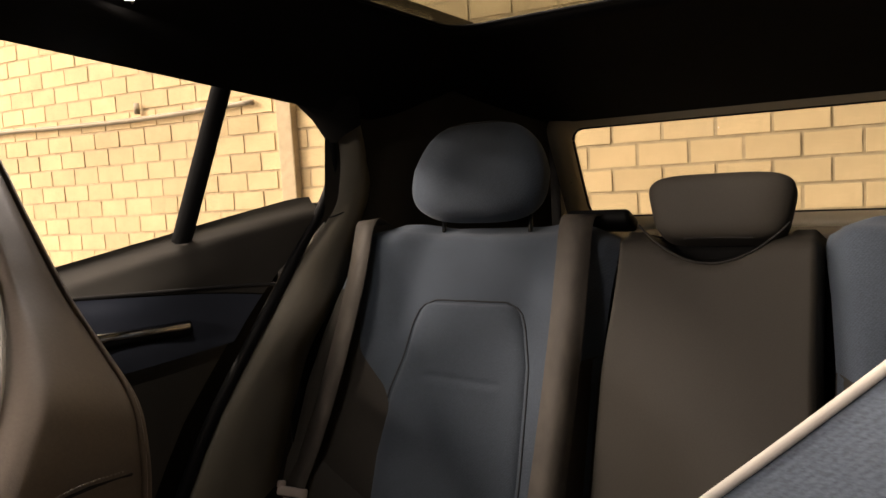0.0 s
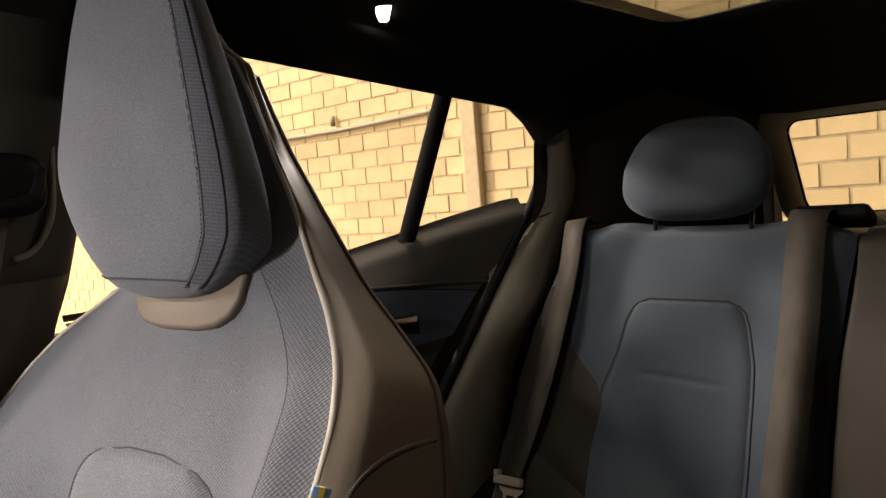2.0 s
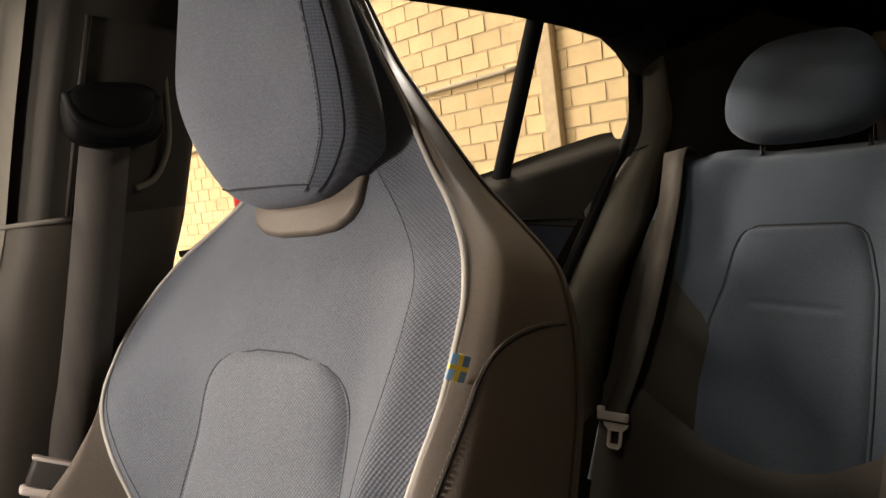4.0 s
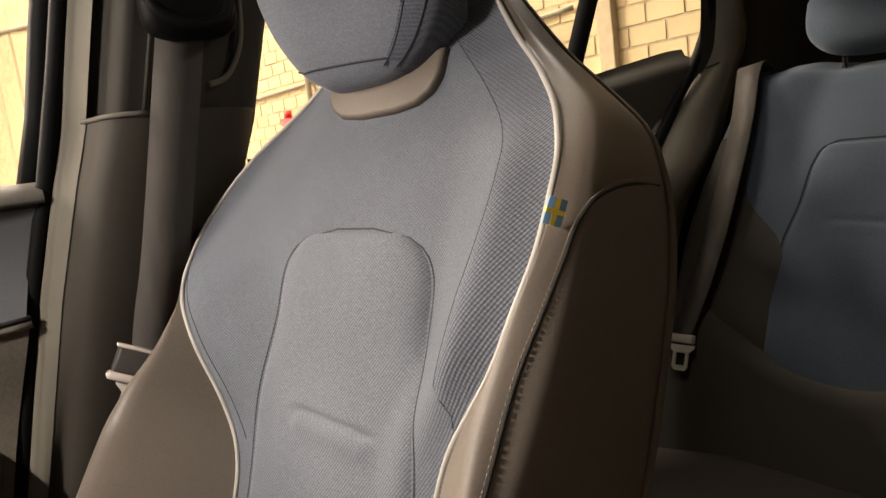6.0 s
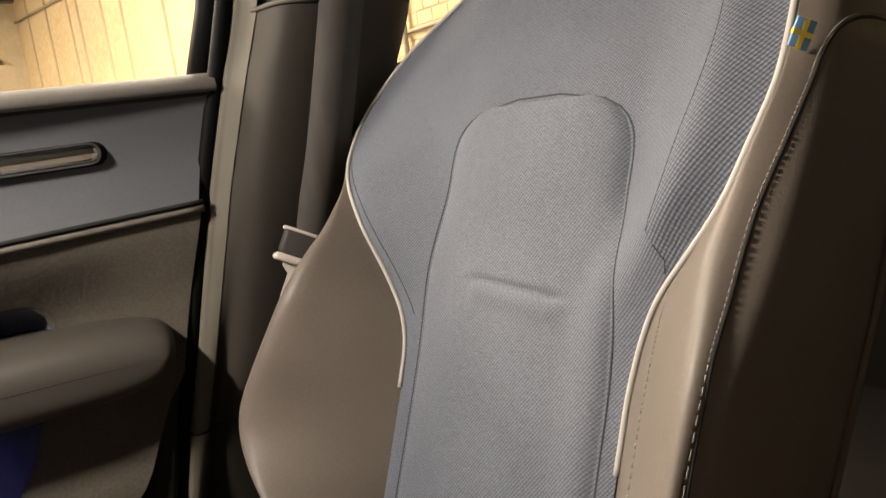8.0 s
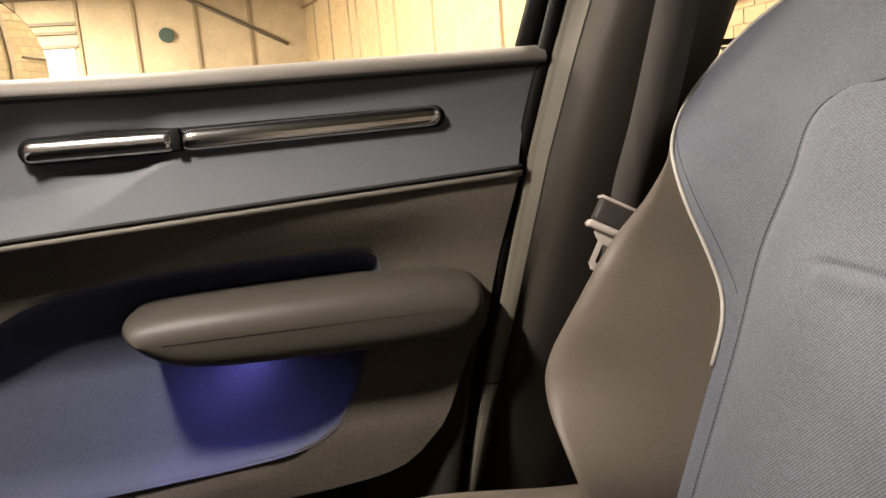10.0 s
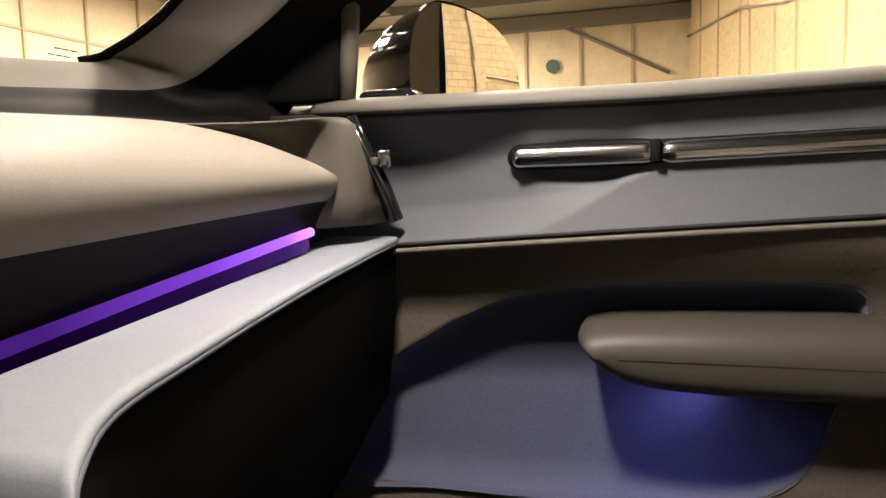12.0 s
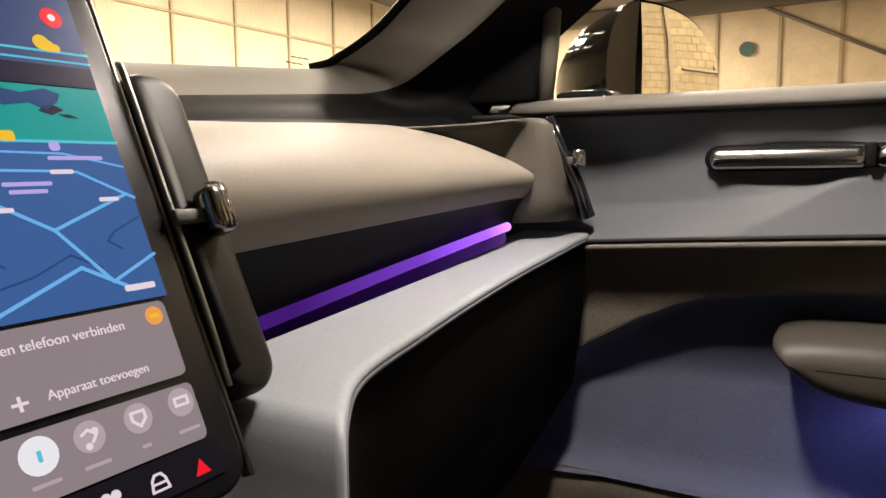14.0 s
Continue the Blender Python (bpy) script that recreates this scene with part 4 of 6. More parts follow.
# curved trim that runs from the rear window corner down beside the bench
def c_trim():
    path = spline([(-0.700, 1.075, 1.60), (-0.722, 1.120, 1.50), (-0.735, 1.13, 1.42), (-0.750, 1.105, 1.345), (-0.757, 1.005, 1.25), (-0.757, 0.905, 1.145), (-0.755, 0.775, 1.005), (-0.75, 0.64, 0.80)], 50)
    widths = [0.020, 0.032, 0.046, 0.078, 0.118, 0.150, 0.185, 0.21]
    rows = []
    for i, p in enumerate(path):
        x = i / 49 * 7
        k = min(int(x), 6)
        w = widths[k] + (widths[k + 1] - widths[k]) * (x - k)
        inn = 1 - smoothstep((1.16 - p.z) / 0.16)
        rows.append([p + Vector((-0.03, -0.004, -0.003)), p + Vector((-0.006, -0.004, -0.003)), p + Vector((0.004, 0.006, 0.004)), p + Vector((0.014 + 0.06 * w * inn, w * 0.35, w * 0.15)), p + Vector((0.012 + 0.16 * w * inn, w * 0.8, w * 0.3)), p + Vector((0.004 + 0.20 * w * inn, w * 1.2, w * 0.42)), p + Vector((-0.02, w * 1.35, w * 0.47))])
    return rows_sheet(rows)


ct = part("rear_pillar_trim", c_trim(), TRIM)
tagged(ct, "dark grey curved trim from the rear pillar down beside the bench", "trim", kind="structure")
part("trim_joint", tube([(-0.752, 1.092, 1.336), (-0.742, 1.105, 1.340), (-0.735, 1.125, 1.345)], 0.0016, 5), SEAM, ct)
tagged(part("rear_door_seal", tube(spline([(-0.735, 1.02, 1.555), (-0.735, 1.085, 1.525), (-0.748, 1.112, 1.45), (-0.762, 1.10, 1.375), (-0.768, 0.998, 1.258), (-0.768, 0.893, 1.15), (-0.766, 0.760, 1.005), (-0.76, 0.625, 0.80)], 40), 0.010, 8), BLACK), "black rubber door seal along the rear door opening", "door seal", kind="structure")

# black box added to close a bright gap at the window's corner
tagged(part("rear_gap_filler", box(-0.84, -0.805, 1.03, 1.20, 0.80, 1.365, 0.01), BLACK), "black filler panel behind the rear door", "trim", kind="structure")

# back window with pale surround
RW = dict(x0=-0.440, x1=2 * CX + 0.440, z0=1.288, z1=1.497, y=1.63)
cxw, czw = (RW["x0"] + RW["x1"]) / 2, (RW["z0"] + RW["z1"]) / 2


def ring(inner, outer, y0, y1):
    """A frame between two outlines of equal length, from depth y0 at the outer to y1 at the inner."""
    return rows_sheet([[Vector((x, y1 + 0.03, z)) for x, z in inner], [Vector((x, y1, z)) for x, z in inner], [Vector(((x + X) / 2, (y0 + y1) / 2 - 0.012, (z + Z) / 2)) for (x, z), (X, Z) in zip(inner, outer)], [Vector((x, y0, z)) for x, z in outer], [Vector((x, y0 + 0.02, z)) for x, z in outer]])


def closed(o):
    return o + o[:1]


FLARE = 0.40 / (RW["x1"] - RW["x0"])
inner = [(x * (1 + FLARE * z) + cxw, z + czw) for x, z in closed(rounded(RW["x1"] - RW["x0"], RW["z1"] - RW["z0"], 0.032, 6))]
outer = [(x * (1 + FLARE * z) + cxw, z + czw + 0.004) for x, z in closed(rounded(RW["x1"] - RW["x0"] + 0.075, RW["z1"] - RW["z0"] + 0.062, 0.05, 6))]
rw = tagged(part("window_rear", ring(inner, outer, 1.585, 1.625), SURROUND), "back window in a pale beige plastic surround", "window", kind="structure")
pane = part("pane", prism([(x * (1 + FLARE * z) + cxw, z + czw) for x, z in rounded(RW["x1"] - RW["x0"] + 0.03, RW["z1"] - RW["z0"] + 0.03, 0.03, 6)], 1.650, 1.654, "y"), SCREEN_GLASS, rw, "clear glass", False)
pane.visible_shadow = False
part("gasket", tube([(x, 1.640, z) for x, z in inner], 0.004, 6), BLACK, rw)
part("pull_clip", box(RW["x0"] - 0.016, RW["x0"] - 0.008, 1.600, 1.612, 1.35, 1.375, 0.003), BLACK, rw)
part("lower_shelf", box(RW["x0"] + 0.03, RW["x1"] - 0.03, 1.42, 1.60, 1.235, 1.262, 0.012), TRIM_PALE, rw)
tagged(part("wall_tailgate", joined(box(-0.80, 0.60, 1.60, 1.66, 0.5, 1.26), box(-0.80, -0.48, 1.61, 1.66, 1.2, 1.62), box(0.28, 0.60, 1.61, 1.66, 1.2, 1.62), box(-0.8, 0.6, 1.61, 1.66, 1.532, 1.66)), BLACK, None, "", False), "black inner shell of the tailgate", "tailgate", kind="structure")

# lower shell of the body, so that the cabin is closed
tagged(part("floor_pan", box(-0.95, 2 * CX + 0.95, -1.3, 1.66, 0.30, 0.36), CARPET, None, "", False), "black carpeted cabin floor", "floor", kind="structure")
tagged(part("wall_body", box(-1.04, -1.005, -1.3, 1.62, 0.3, 1.24), BLACK, None, "", False), "black outer body side below the windows", "body side", kind="structure")
tagged(part("wall_body", box(2 * CX + 0.90, 2 * CX + 0.975, -1.3, 1.62, 0.3, 1.27), DOOR_DARK, None, "", False), "dark inner side of the driver's door", "body side", kind="structure")
tagged(part("wall_firewall", box(-0.95, 2 * CX + 0.95, -1.34, -1.30, 0.3, 1.27), BLACK, None, "", False), "black bulkhead ahead of the dashboard", "bulkhead", kind="structure")
tagged(part("roof_skin", joined(box(-0.80, -0.53, -0.5, 1.66, 1.680, 1.70), box(2 * CX + 0.53, 2 * CX + 0.80, -0.5, 1.66, 1.680, 1.70), box(-0.53, 2 * CX + 0.53, 1.46, 1.66, 1.680, 1.70), box(-0.53, 2 * CX + 0.53, -0.62, -0.47, 1.680, 1.70)), GLOSS_BLACK, None, "", False), "black outer roof skin round the glass roof", "roof", kind="structure")

# side glass
def side_pane(ya, yb, lo=-0.02, hi=0.02):
    rows = []
    for k in range(17):
        y = ya + (yb - ya) * k / 16
        za, zb = sill(y) + lo, win_top(y) + hi
        rows.append([Vector((glass_x(y, z) - 0.008, y, z)) for z in (za, (za + zb) / 2, zb)])
    return rows_sheet(rows)


for name, ya, yb in (("window_rear_door", 0.28, 0.825), ("window_quarter", 0.835, 1.10)):
    g = part(name, side_pane(ya, yb), GLASS)
    g.visible_shadow = False
    tagged(g, "clear side window glass of the rear door", "window", kind="structure")
    g2 = part(name, mirrored(side_pane(ya, yb)), GLASS)
    g2.visible_shadow = False
    tagged(g2, "clear side window glass of the rear door", "window", kind="structure")

# window divider bar
def divider():
    rows = []
    for k in range(15):
        s = k / 14
        z = 1.315 + 0.27 * s
        y = 0.806 + 0.050 * s
        x = glass_x(y, z)
        w = 0.032
        rows.append([Vector((x - 0.010, y, z)), Vector((x + 0.006, y + 0.001, z)), Vector((x + 0.012, y + w * 0.4, z)), Vector((x + 0.008, y + w * 0.9, z)), Vector((x - 0.008, y + w, z))])
    return rows_sheet(rows)


tagged(part("window_divider", divider(), BLACK), "black bar dividing the rear side window", "window bar", kind="structure")
tagged(part("window_divider", mirrored(divider()), BLACK), "black bar dividing the rear side window", "window bar", kind="structure")

# centre pillar
def b_front(z):
    return lerp_table([(0.60, -0.14), (0.74, -0.113), (0.85, -0.090), (0.94, -0.068), (1.14, -0.022), (1.27, 0.014), (1.32, 0.030), (1.45, 0.055), (1.66, 0.10)], z)[0]


def pillar_row(z, inset=0.0):
    y = b_front(z)
    dx = 0.10 * (z - 1.30) if z < 1.30 else 0.26 * (z - 1.30)
    e = 0.16 * max(0.0, 1.30 - z)
    prof = [(-0.95, 0.0), (-0.872, 0.002), (-0.860, 0.010), (-0.840 - e * 0.3, 0.022 + inset), (-0.805 - e, 0.034 + inset), (-0.790 - e - inset, 0.055 + inset), (-0.786 - e - inset, 0.10), (-0.788 - e - inset, 0.14), (-0.80 - e - inset, 0.175), (-0.85 - e * 0.5, 0.22), (-0.93, 0.245)]
    return [Vector((p.x + dx, y + p.y, z)) for p in spline([(a, b, 0) for a, b in prof], 34)]


def b_pillar(z0, z1, inset=0.0):
    return rows_sheet([pillar_row(z0 + (z1 - z0) * k / 24, inset) for k in range(25)])


bp = tagged(part("centre_pillar", b_pillar(0.55, 1.336), PILLAR), "taupe plastic trim of the centre pillar", "pillar", kind="structure")
part("upper_trim", b_pillar(1.290, 1.68, 0.012), DOOR_DARK, bp, "dark upper trim of the centre pillar")
part("trim_joint", tube([p + Vector((0.0, -0.0008, 0)) for p in pillar_row(0.846)[2:16]], 0.0018, 5), SEAM, bp)
# front edge coloured paler than the pillar, for the light it catches
part("edge_trim_lit", rows_sheet([[p + Vector((0.001, -0.0015, 0)) for p in pillar_row(0.56 + 1.06 * k / 40)[3:11]] for k in range(41)]), TRIM, bp, "front edge of the pillar trim, coloured paler for the light on it")
# lip of the step, its highlight put in as pale colour
part("ledge_lip_lit", tube([p + Vector((0.0005, -0.0005, 0)) for p in pillar_row(1.336)[9:19]], 0.003, 6), TRIM_PALE, bp)
part("upper_groove", tube([(-0.797 + 0.26 * (z - 1.3), b_front(z) + 0.072, z) for z in (1.34, 1.40, 1.47, 1.54)], 0.0025, 6), PILLAR, bp)
part("slot_rim", tube(spline([(-0.760, 0.225, 1.50), (-0.772, 0.222, 1.42), (-0.780, 0.212, 1.385), (-0.783, 0.198, 1.368), (-0.784, 0.18, 1.362)], 24), 0.004, 6), TRIM, bp)
tagged(part("centre_pillar", mirrored(b_pillar(0.55, 1.66)), TRIM), "dark trim of the driver's side centre pillar", "pillar", kind="structure")
tagged(part("front_door_seal", tube([(-0.876 + (0.10 if z < 1.3 else 0.26) * (z - 1.30), b_front(z) - 0.006, z) for z in (0.55, 0.7, 0.85, 1.0, 1.15, 1.27, 1.4, 1.55, 1.62)], 0.010, 8), BLACK), "black rubber seal along the front door opening", "door seal", kind="structure")

# belt of the front seat: guide, webbing, tongue
BLADE = plain("brushed_tongue", (0.72, 0.66, 0.58), 0.38, 0.25)
PALE_GRIP = plastic("pale_grip", (0.52, 0.46, 0.41), 0.45, 900, 0.02)


def tongue_blade(w=0.023, n=0.013, length=0.046):
    """Flat steel tongue with waisted shoulders and a slot, hanging from z = 0."""
    ring_out = [(-w, 0), (w, 0), (w - 0.002, -0.006), (n, -0.013), (n, -length + 0.006), (n - 0.005, -length), (-n + 0.005, -length), (-n, -length + 0.006), (-n, -0.013), (-w + 0.002, -0.006)]
    ring_in = [(-n + 0.006, -0.014), (n - 0.006, -0.014), (n - 0.006, -0.015), (n - 0.006, -0.018), (n - 0.006, -length + 0.011), (n - 0.007, -length + 0.009), (-n + 0.007, -length + 0.009), (-n + 0.006, -length + 0.011), (-n + 0.006, -0.018), (-n + 0.006, -0.015)]
    bm = bmesh.new()
    loops = [[bm.verts.new((x, y, z)) for x, z in ring] for y in (-0.0013, 0.0013) for ring in (ring_out, ring_in)]
    count = len(ring_out)
    for a, b in ((0, 1), (1, 3), (3, 2), (2, 0)):
        for i in range(count):
            k = (i + 1) % count
            bm.faces.new((loops[a][i], loops[a][k], loops[b][k], loops[b][i]))
    bmesh.ops.recalc_face_normals(bm, faces=bm.faces)
    return bm



belt = empty("front_seat_belt", pose(-0.79, 0.05, 1.09), "brown-grey seat belt hanging from the centre pillar", "seat belt")
inv = pose(-0.79, 0.05, 1.09).inverted()
part("belt_guide", moved(pillow((0, 0, 0), (0.022, 0.050, 0.034), (4, 3.4)), inv @ pose(-0.752, 0.160, 1.440, 0, 0, 4)), BLACK, belt, "black height adjuster with a rounded lip")
part("guide_lip", moved(tube(spline([(-0.742, 0.116, 1.462), (-0.733, 0.122, 1.432), (-0.729, 0.155, 1.418), (-0.733, 0.190, 1.424), (-0.742, 0.204, 1.455)], 24), 0.007, 8), inv), BLACK, belt)
web = spline([(-0.752, 0.158, 1.45), (-0.763, 0.147, 1.40), (-0.776, 0.120, 1.274), (-0.786, 0.097, 1.173), (-0.796, 0.076, 1.092), (-0.806, 0.062, 1.00), (-0.82, 0.05, 0.86), (-0.83, 0.04, 0.70)], 40)
part("webbing", moved(ribbon(web, 0.050, (0.12, 1, 0), 0.0022), inv), WEBBING, belt)
tg = pose(-0.788, 0.056, 1.067, -8, 28, 78)
part("tongue_grip", moved(box(-0.031, 0.031, -0.009, 0.009, -0.015, 0.015, 0.005, 3), inv @ tg), BELT_PLASTIC, belt, "grey plastic grip")
part("tongue_rim", moved(box(-0.033, 0.033, -0.010, 0.010, 0.0125, 0.0165, 0.0015), inv @ tg), PALE_GRIP, belt, "pale upper rim")
part("tongue_collar", moved(box(-0.034, 0.034, -0.0115, 0.0115, -0.023, -0.014, 0.004, 3), inv @ tg), PALE_GRIP, belt, "pale lower collar")
part("tongue_blade", moved(tongue_blade(), inv @ tg @ pose(0, 0, -0.021)), BLADE, belt, "bare steel tongue with a slot", False)

# belts of the rear bench
rb = empty("rear_seat_belt", pose(-0.69, 0.833, 0.907), "brown-grey rear seat belt laid over the bench", "seat belt", "rear seat belts")
inv = pose(-0.69, 0.833, 0.907).inverted()
web = [rear_m @ Vector(p) for p in ((-0.235, 0.222, -0.03), (-0.220, 0.205, 0.034), (-0.213, 0.12, 0.046), (-0.217, 0.04, 0.047), (-0.232, -0.10, 0.047), (-0.250, -0.20, 0.047), (-0.264, -0.278, 0.055))]
part("webbing", moved(ribbon(spline(web, 40), 0.050, tuple(rear_m.to_3x3() @ Vector((1, 0, 0.25))), 0.0022), inv), WEBBING, rb)
tg = Matrix.Translation(rear_m @ Vector((-0.264, -0.281, 0.058))) @ rear_m.to_3x3().to_4x4() @ pose(0, 0, 0, -90, 180, 2)
part("tongue_grip", moved(box(-0.030, 0.030, -0.006, 0.007, -0.008, 0.008, 0.003, 3), inv @ tg), PALE_GRIP, rb, "pale grey grip")
part("tongue_ear", moved(box(0.022, 0.031, -0.008, 0.009, 0.004, 0.016, 0.003, 2), inv @ tg), PALE_GRIP, rb)
part("tongue_blade", moved(tongue_blade(0.026, 0.015, 0.044), inv @ tg @ pose(-0.008, 0, -0.010)), BLADE, rb, "bare steel tongue with a slot", False)
rb2 = empty("rear_seat_belt", pose(-0.26, 1.05, 1.12), "brown-grey rear seat belt hanging down the bench", "seat belt", "rear seat belts")
inv = pose(-0.26, 1.05, 1.12).inverted()
web = [rear_m @ Vector(p) for p in ((0.190, 0.225, -0.04), (0.188, 0.207, 0.028), (0.188, 0.13, 0.034), (0.189, 0.04, 0.036), (0.187, -0.10, 0.038), (0.184, -0.22, 0.042), (0.180, -0.36, 0.05))]
part("webbing", moved(ribbon(spline(web, 40), 0.053, tuple(rear_m.to_3x3() @ Vector((1, 0, -0.12))), 0.0022), inv), WEBBING, rb2)
part("belt_outlet", moved(box(-0.045, 0.06, -0.012, 0.012, -0.03, 0.03, 0.008), inv @ Matrix.Translation(rear_m @ Vector((0.200, 0.219, -0.03))) @ rear_m.to_3x3().to_4x4()), BLACK, rb2)

# reading lamp on the roof rail
LAMP_M = pose(-0.566, 0.550, 1.6190, 0, 20, 147.4)
lamp = tagged(part("reading_lamp", moved(box(-0.031, 0.031, -0.014, 0.014, 0.000, 0.014, 0.004), LAMP_M), BLACK), "small black reading lamp on the roof rail, switched on", "lamp")
part("lamp_lens", moved(box(-0.025, 0.011, -0.0095, 0.0095, -0.005, 0.004, 0.003), LAMP_M), glowing("lamp_lens", (1.0, 0.84, 0.72), 14.0), lamp, "lit lens")
part("lens_end", moved(box(0.011, 0.025, -0.0095, 0.0095, -0.004, 0.004, 0.003), LAMP_M), TRIM_PALE, lamp, "pale end of the lens")
tagged(part("coat_hook", tube(spline([(-0.635, 0.66, 1.640), (-0.633, 0.68, 1.620), (-0.63, 0.71, 1.615), (-0.635, 0.735, 1.63)], 14), 0.008, 8), BLACK), "black coat hook beside the reading lamp", "hook")
# ---------------------------------------------------------------- front passenger door
door = empty("front_door", pose(-0.93, -0.45, 0.75), "closed front door with slate cloth, dark card and lit blue pocket", "door")
DI = pose(-0.93, -0.45, 0.75).inverted()


def dpart(name, bm, material, parent=None, label="", smooth=True):
    ob = part(name, moved(bm, DI), material, parent or door, label, smooth)
    return ob


def seam_z(y):
    return 1.0905 + 0.0575 * (y + 0.742)


def bow(y):
    """The door card's gentle curve in plan."""
    return -0.022 * (1 - ((y + 0.42) / 0.45) ** 2) if abs(y + 0.42) < 0.45 else 0.0


def sill_cap():
    rows = []
    for k in range(33):
        y = -1.0 + 1.004 * k / 32
        z = sill(y)
        b = 0.35 * bow(y) - 0.06 * smoothstep((-0.83 - y) / 0.06)
        rows.append([Vector((x + b, y, z + dz)) for x, dz in ((-0.955, -0.03), (-0.950, 0.002), (-0.935, 0.006), (-0.905, 0.005), (-0.880, 0.001), (-0.866, -0.006), (-0.8615, -0.014), (-0.866, -0.0185), (-0.890, -0.020))])
    return rows_sheet(rows)


dpart("sill_cap", sill_cap(), hide("pale_sill_leather", (0.105, 0.096, 0.084), 0.6, 0.15), None, "pale grey padded sill")
dpart("sill_gap", tube([(-0.874 + bow(-1.0 + 0.033 * k) * 0.5, -1.0 + 0.0333 * k, sill(-1.0 + 0.0333 * k) - 0.0195) for k in range(31)], 0.004, 6), SEAM)


def skin(y):
    """The cloth's face at the handle's height."""
    return -0.880 + bow(y)


LEDGE = [(-1.0, 1.120), (-0.735, 1.132), (-0.63, 1.141), (-0.55, 1.1515), (-0.504, 1.1595), (-0.4615, 1.1735), (-0.44, 1.178), (-0.43, 1.05), (0.1, 1.05)]
LEDGE_LOW = [(-1.0, 0.003), (-0.57, 0.003), (-0.52, 0.028), (-0.487, 0.048), (-0.455, 0.067), (0.1, 0.067)]


def upper_panel():
    rows = []
    for k in range(161):
        y = -1.0 + 1.0 * k / 160
        z0, z1 = sill(y) - 0.021, seam_z(y)
        row = []
        for j in range(41):
            s = j / 40
            z = z0 + (z1 - z0) * s
            yy = -1.0 + (b_front(z) - 0.013 + 1.0) * k / 160
            x = -0.872 + bow(yy) - 0.012 * math.sin(math.pi * s) + 0.006 * s
            q = ((yy + 0.518) / 0.078) ** 2 + ((z - 1.186) / 0.026) ** 2
            x -= 0.009 * smoothstep(1.15 - q)
            # panel set back over a ledge that swings up to the opener
            top = lerp_table(LEDGE, yy)[0]
            low = z1 + lerp_table(LEDGE_LOW, yy)[0]
            back = max(0.050 * (1 - smoothstep((yy + 0.78) / 0.28)), 0.008 * (1 - smoothstep((yy + 0.475) / 0.04)))
            x -= back * (1 - min(1, max(0, (top - z) / max(0.004, top - low)))) * smoothstep(s / 0.35)
            row.append(Vector((x, yy, z)))
        rows.append(row)
    return rows_sheet(rows)


dpart("upper_panel", upper_panel(), DOOR_CLOTH, None, "slate grey cloth upper panel")
dpart("panel_seam", tube([(-0.866 + bow(y), y, seam_z(y) + 0.001) for y in [-0.9 + 0.868 * k / 40 for k in range(41)]], 0.0028, 6), SEAM)
dpart("panel_lip", tube([(-0.868 + bow(y), y, seam_z(y) - 0.007) for y in [-0.9 + 0.868 * k / 40 for k in range(41)]], 0.0042, 8), TRIM_PALE, None, "grey lip of the lower card")

# lower card with the pocket opening
POCKET_EDGE = [(-0.90, 0.880), (-0.80, 0.912), (-0.756, 0.947), (-0.69, 0.987), (-0.64, 1.010), (-0.597, 1.024), (-0.514, 1.036), (-0.43, 1.041), (-0.341, 1.043), (-0.250, 1.044), (-0.228, 1.040), (-0.216, 1.029), (-0.212, 1.010),
               (-0.226, 0.945), (-0.245, 0.897), (-0.258, 0.865), (-0.286, 0.825), (-0.315, 0.805), (-0.346, 0.795), (-0.433, 0.788), (-0.576, 0.783), (-0.70, 0.784), (-0.90, 0.787)]
CARD_EDGE = [(-0.96, 1.072), (-0.80, 1.081), (-0.60, 1.092), (-0.40, 1.104), (-0.20, 1.115), (-0.034, 1.125), (-0.052, 1.06), (-0.072, 0.985), (-0.085, 0.93), (-0.106, 0.90), (-0.122, 0.866), (-0.142, 0.823), (-0.154, 0.803), (-0.17, 0.786), (-0.186, 0.770), (-0.205, 0.757), (-0.23, 0.748), (-0.255, 0.743), (-0.304, 0.737), (-0.50, 0.727), (-0.96, 0.71)]


def card_x(y, z):
    return -0.872 + bow(y) - (0.042 * smoothstep((1.11 - z) / 0.10) - 0.034 * smoothstep((0.93 - z) / 0.13)) * (0.35 + 0.65 * smoothstep((-0.08 - y) / 0.10)) + 0.012 * smoothstep((0.80 - z) / 0.03) * smoothstep((-0.34 - y) / 0.08)


def card():
    bm = bmesh.new()
    loops = []
    for o in (CARD_EDGE, POCKET_EDGE):
        vs = [bm.verts.new((0, y, z)) for y, z in o]
        loops.append(vs)
        for a, b in zip(vs, vs[1:] + vs[:1]):
            bm.edges.new((a, b))
    bmesh.ops.triangle_fill(bm, edges=list(bm.edges), use_beauty=True)
    for _ in range(2):
        bmesh.ops.subdivide_edges(bm, edges=[e for e in bm.edges if e.calc_length() > 0.03], cuts=1, use_grid_fill=True)
    bmesh.ops.triangulate(bm, faces=bm.faces)
    for v in bm.verts:
        v.co.x = card_x(v.co.y, v.co.z)
    return bm


dpart("lower_card", card(), DOOR_FLOCK, None, "dark flecked lower door card")
edge = [Vector((card_x(y, z), y, z)) for y, z in POCKET_EDGE]
edge = edge + edge[:1]
POCKET_C = Vector((0, -0.52, 0.905))


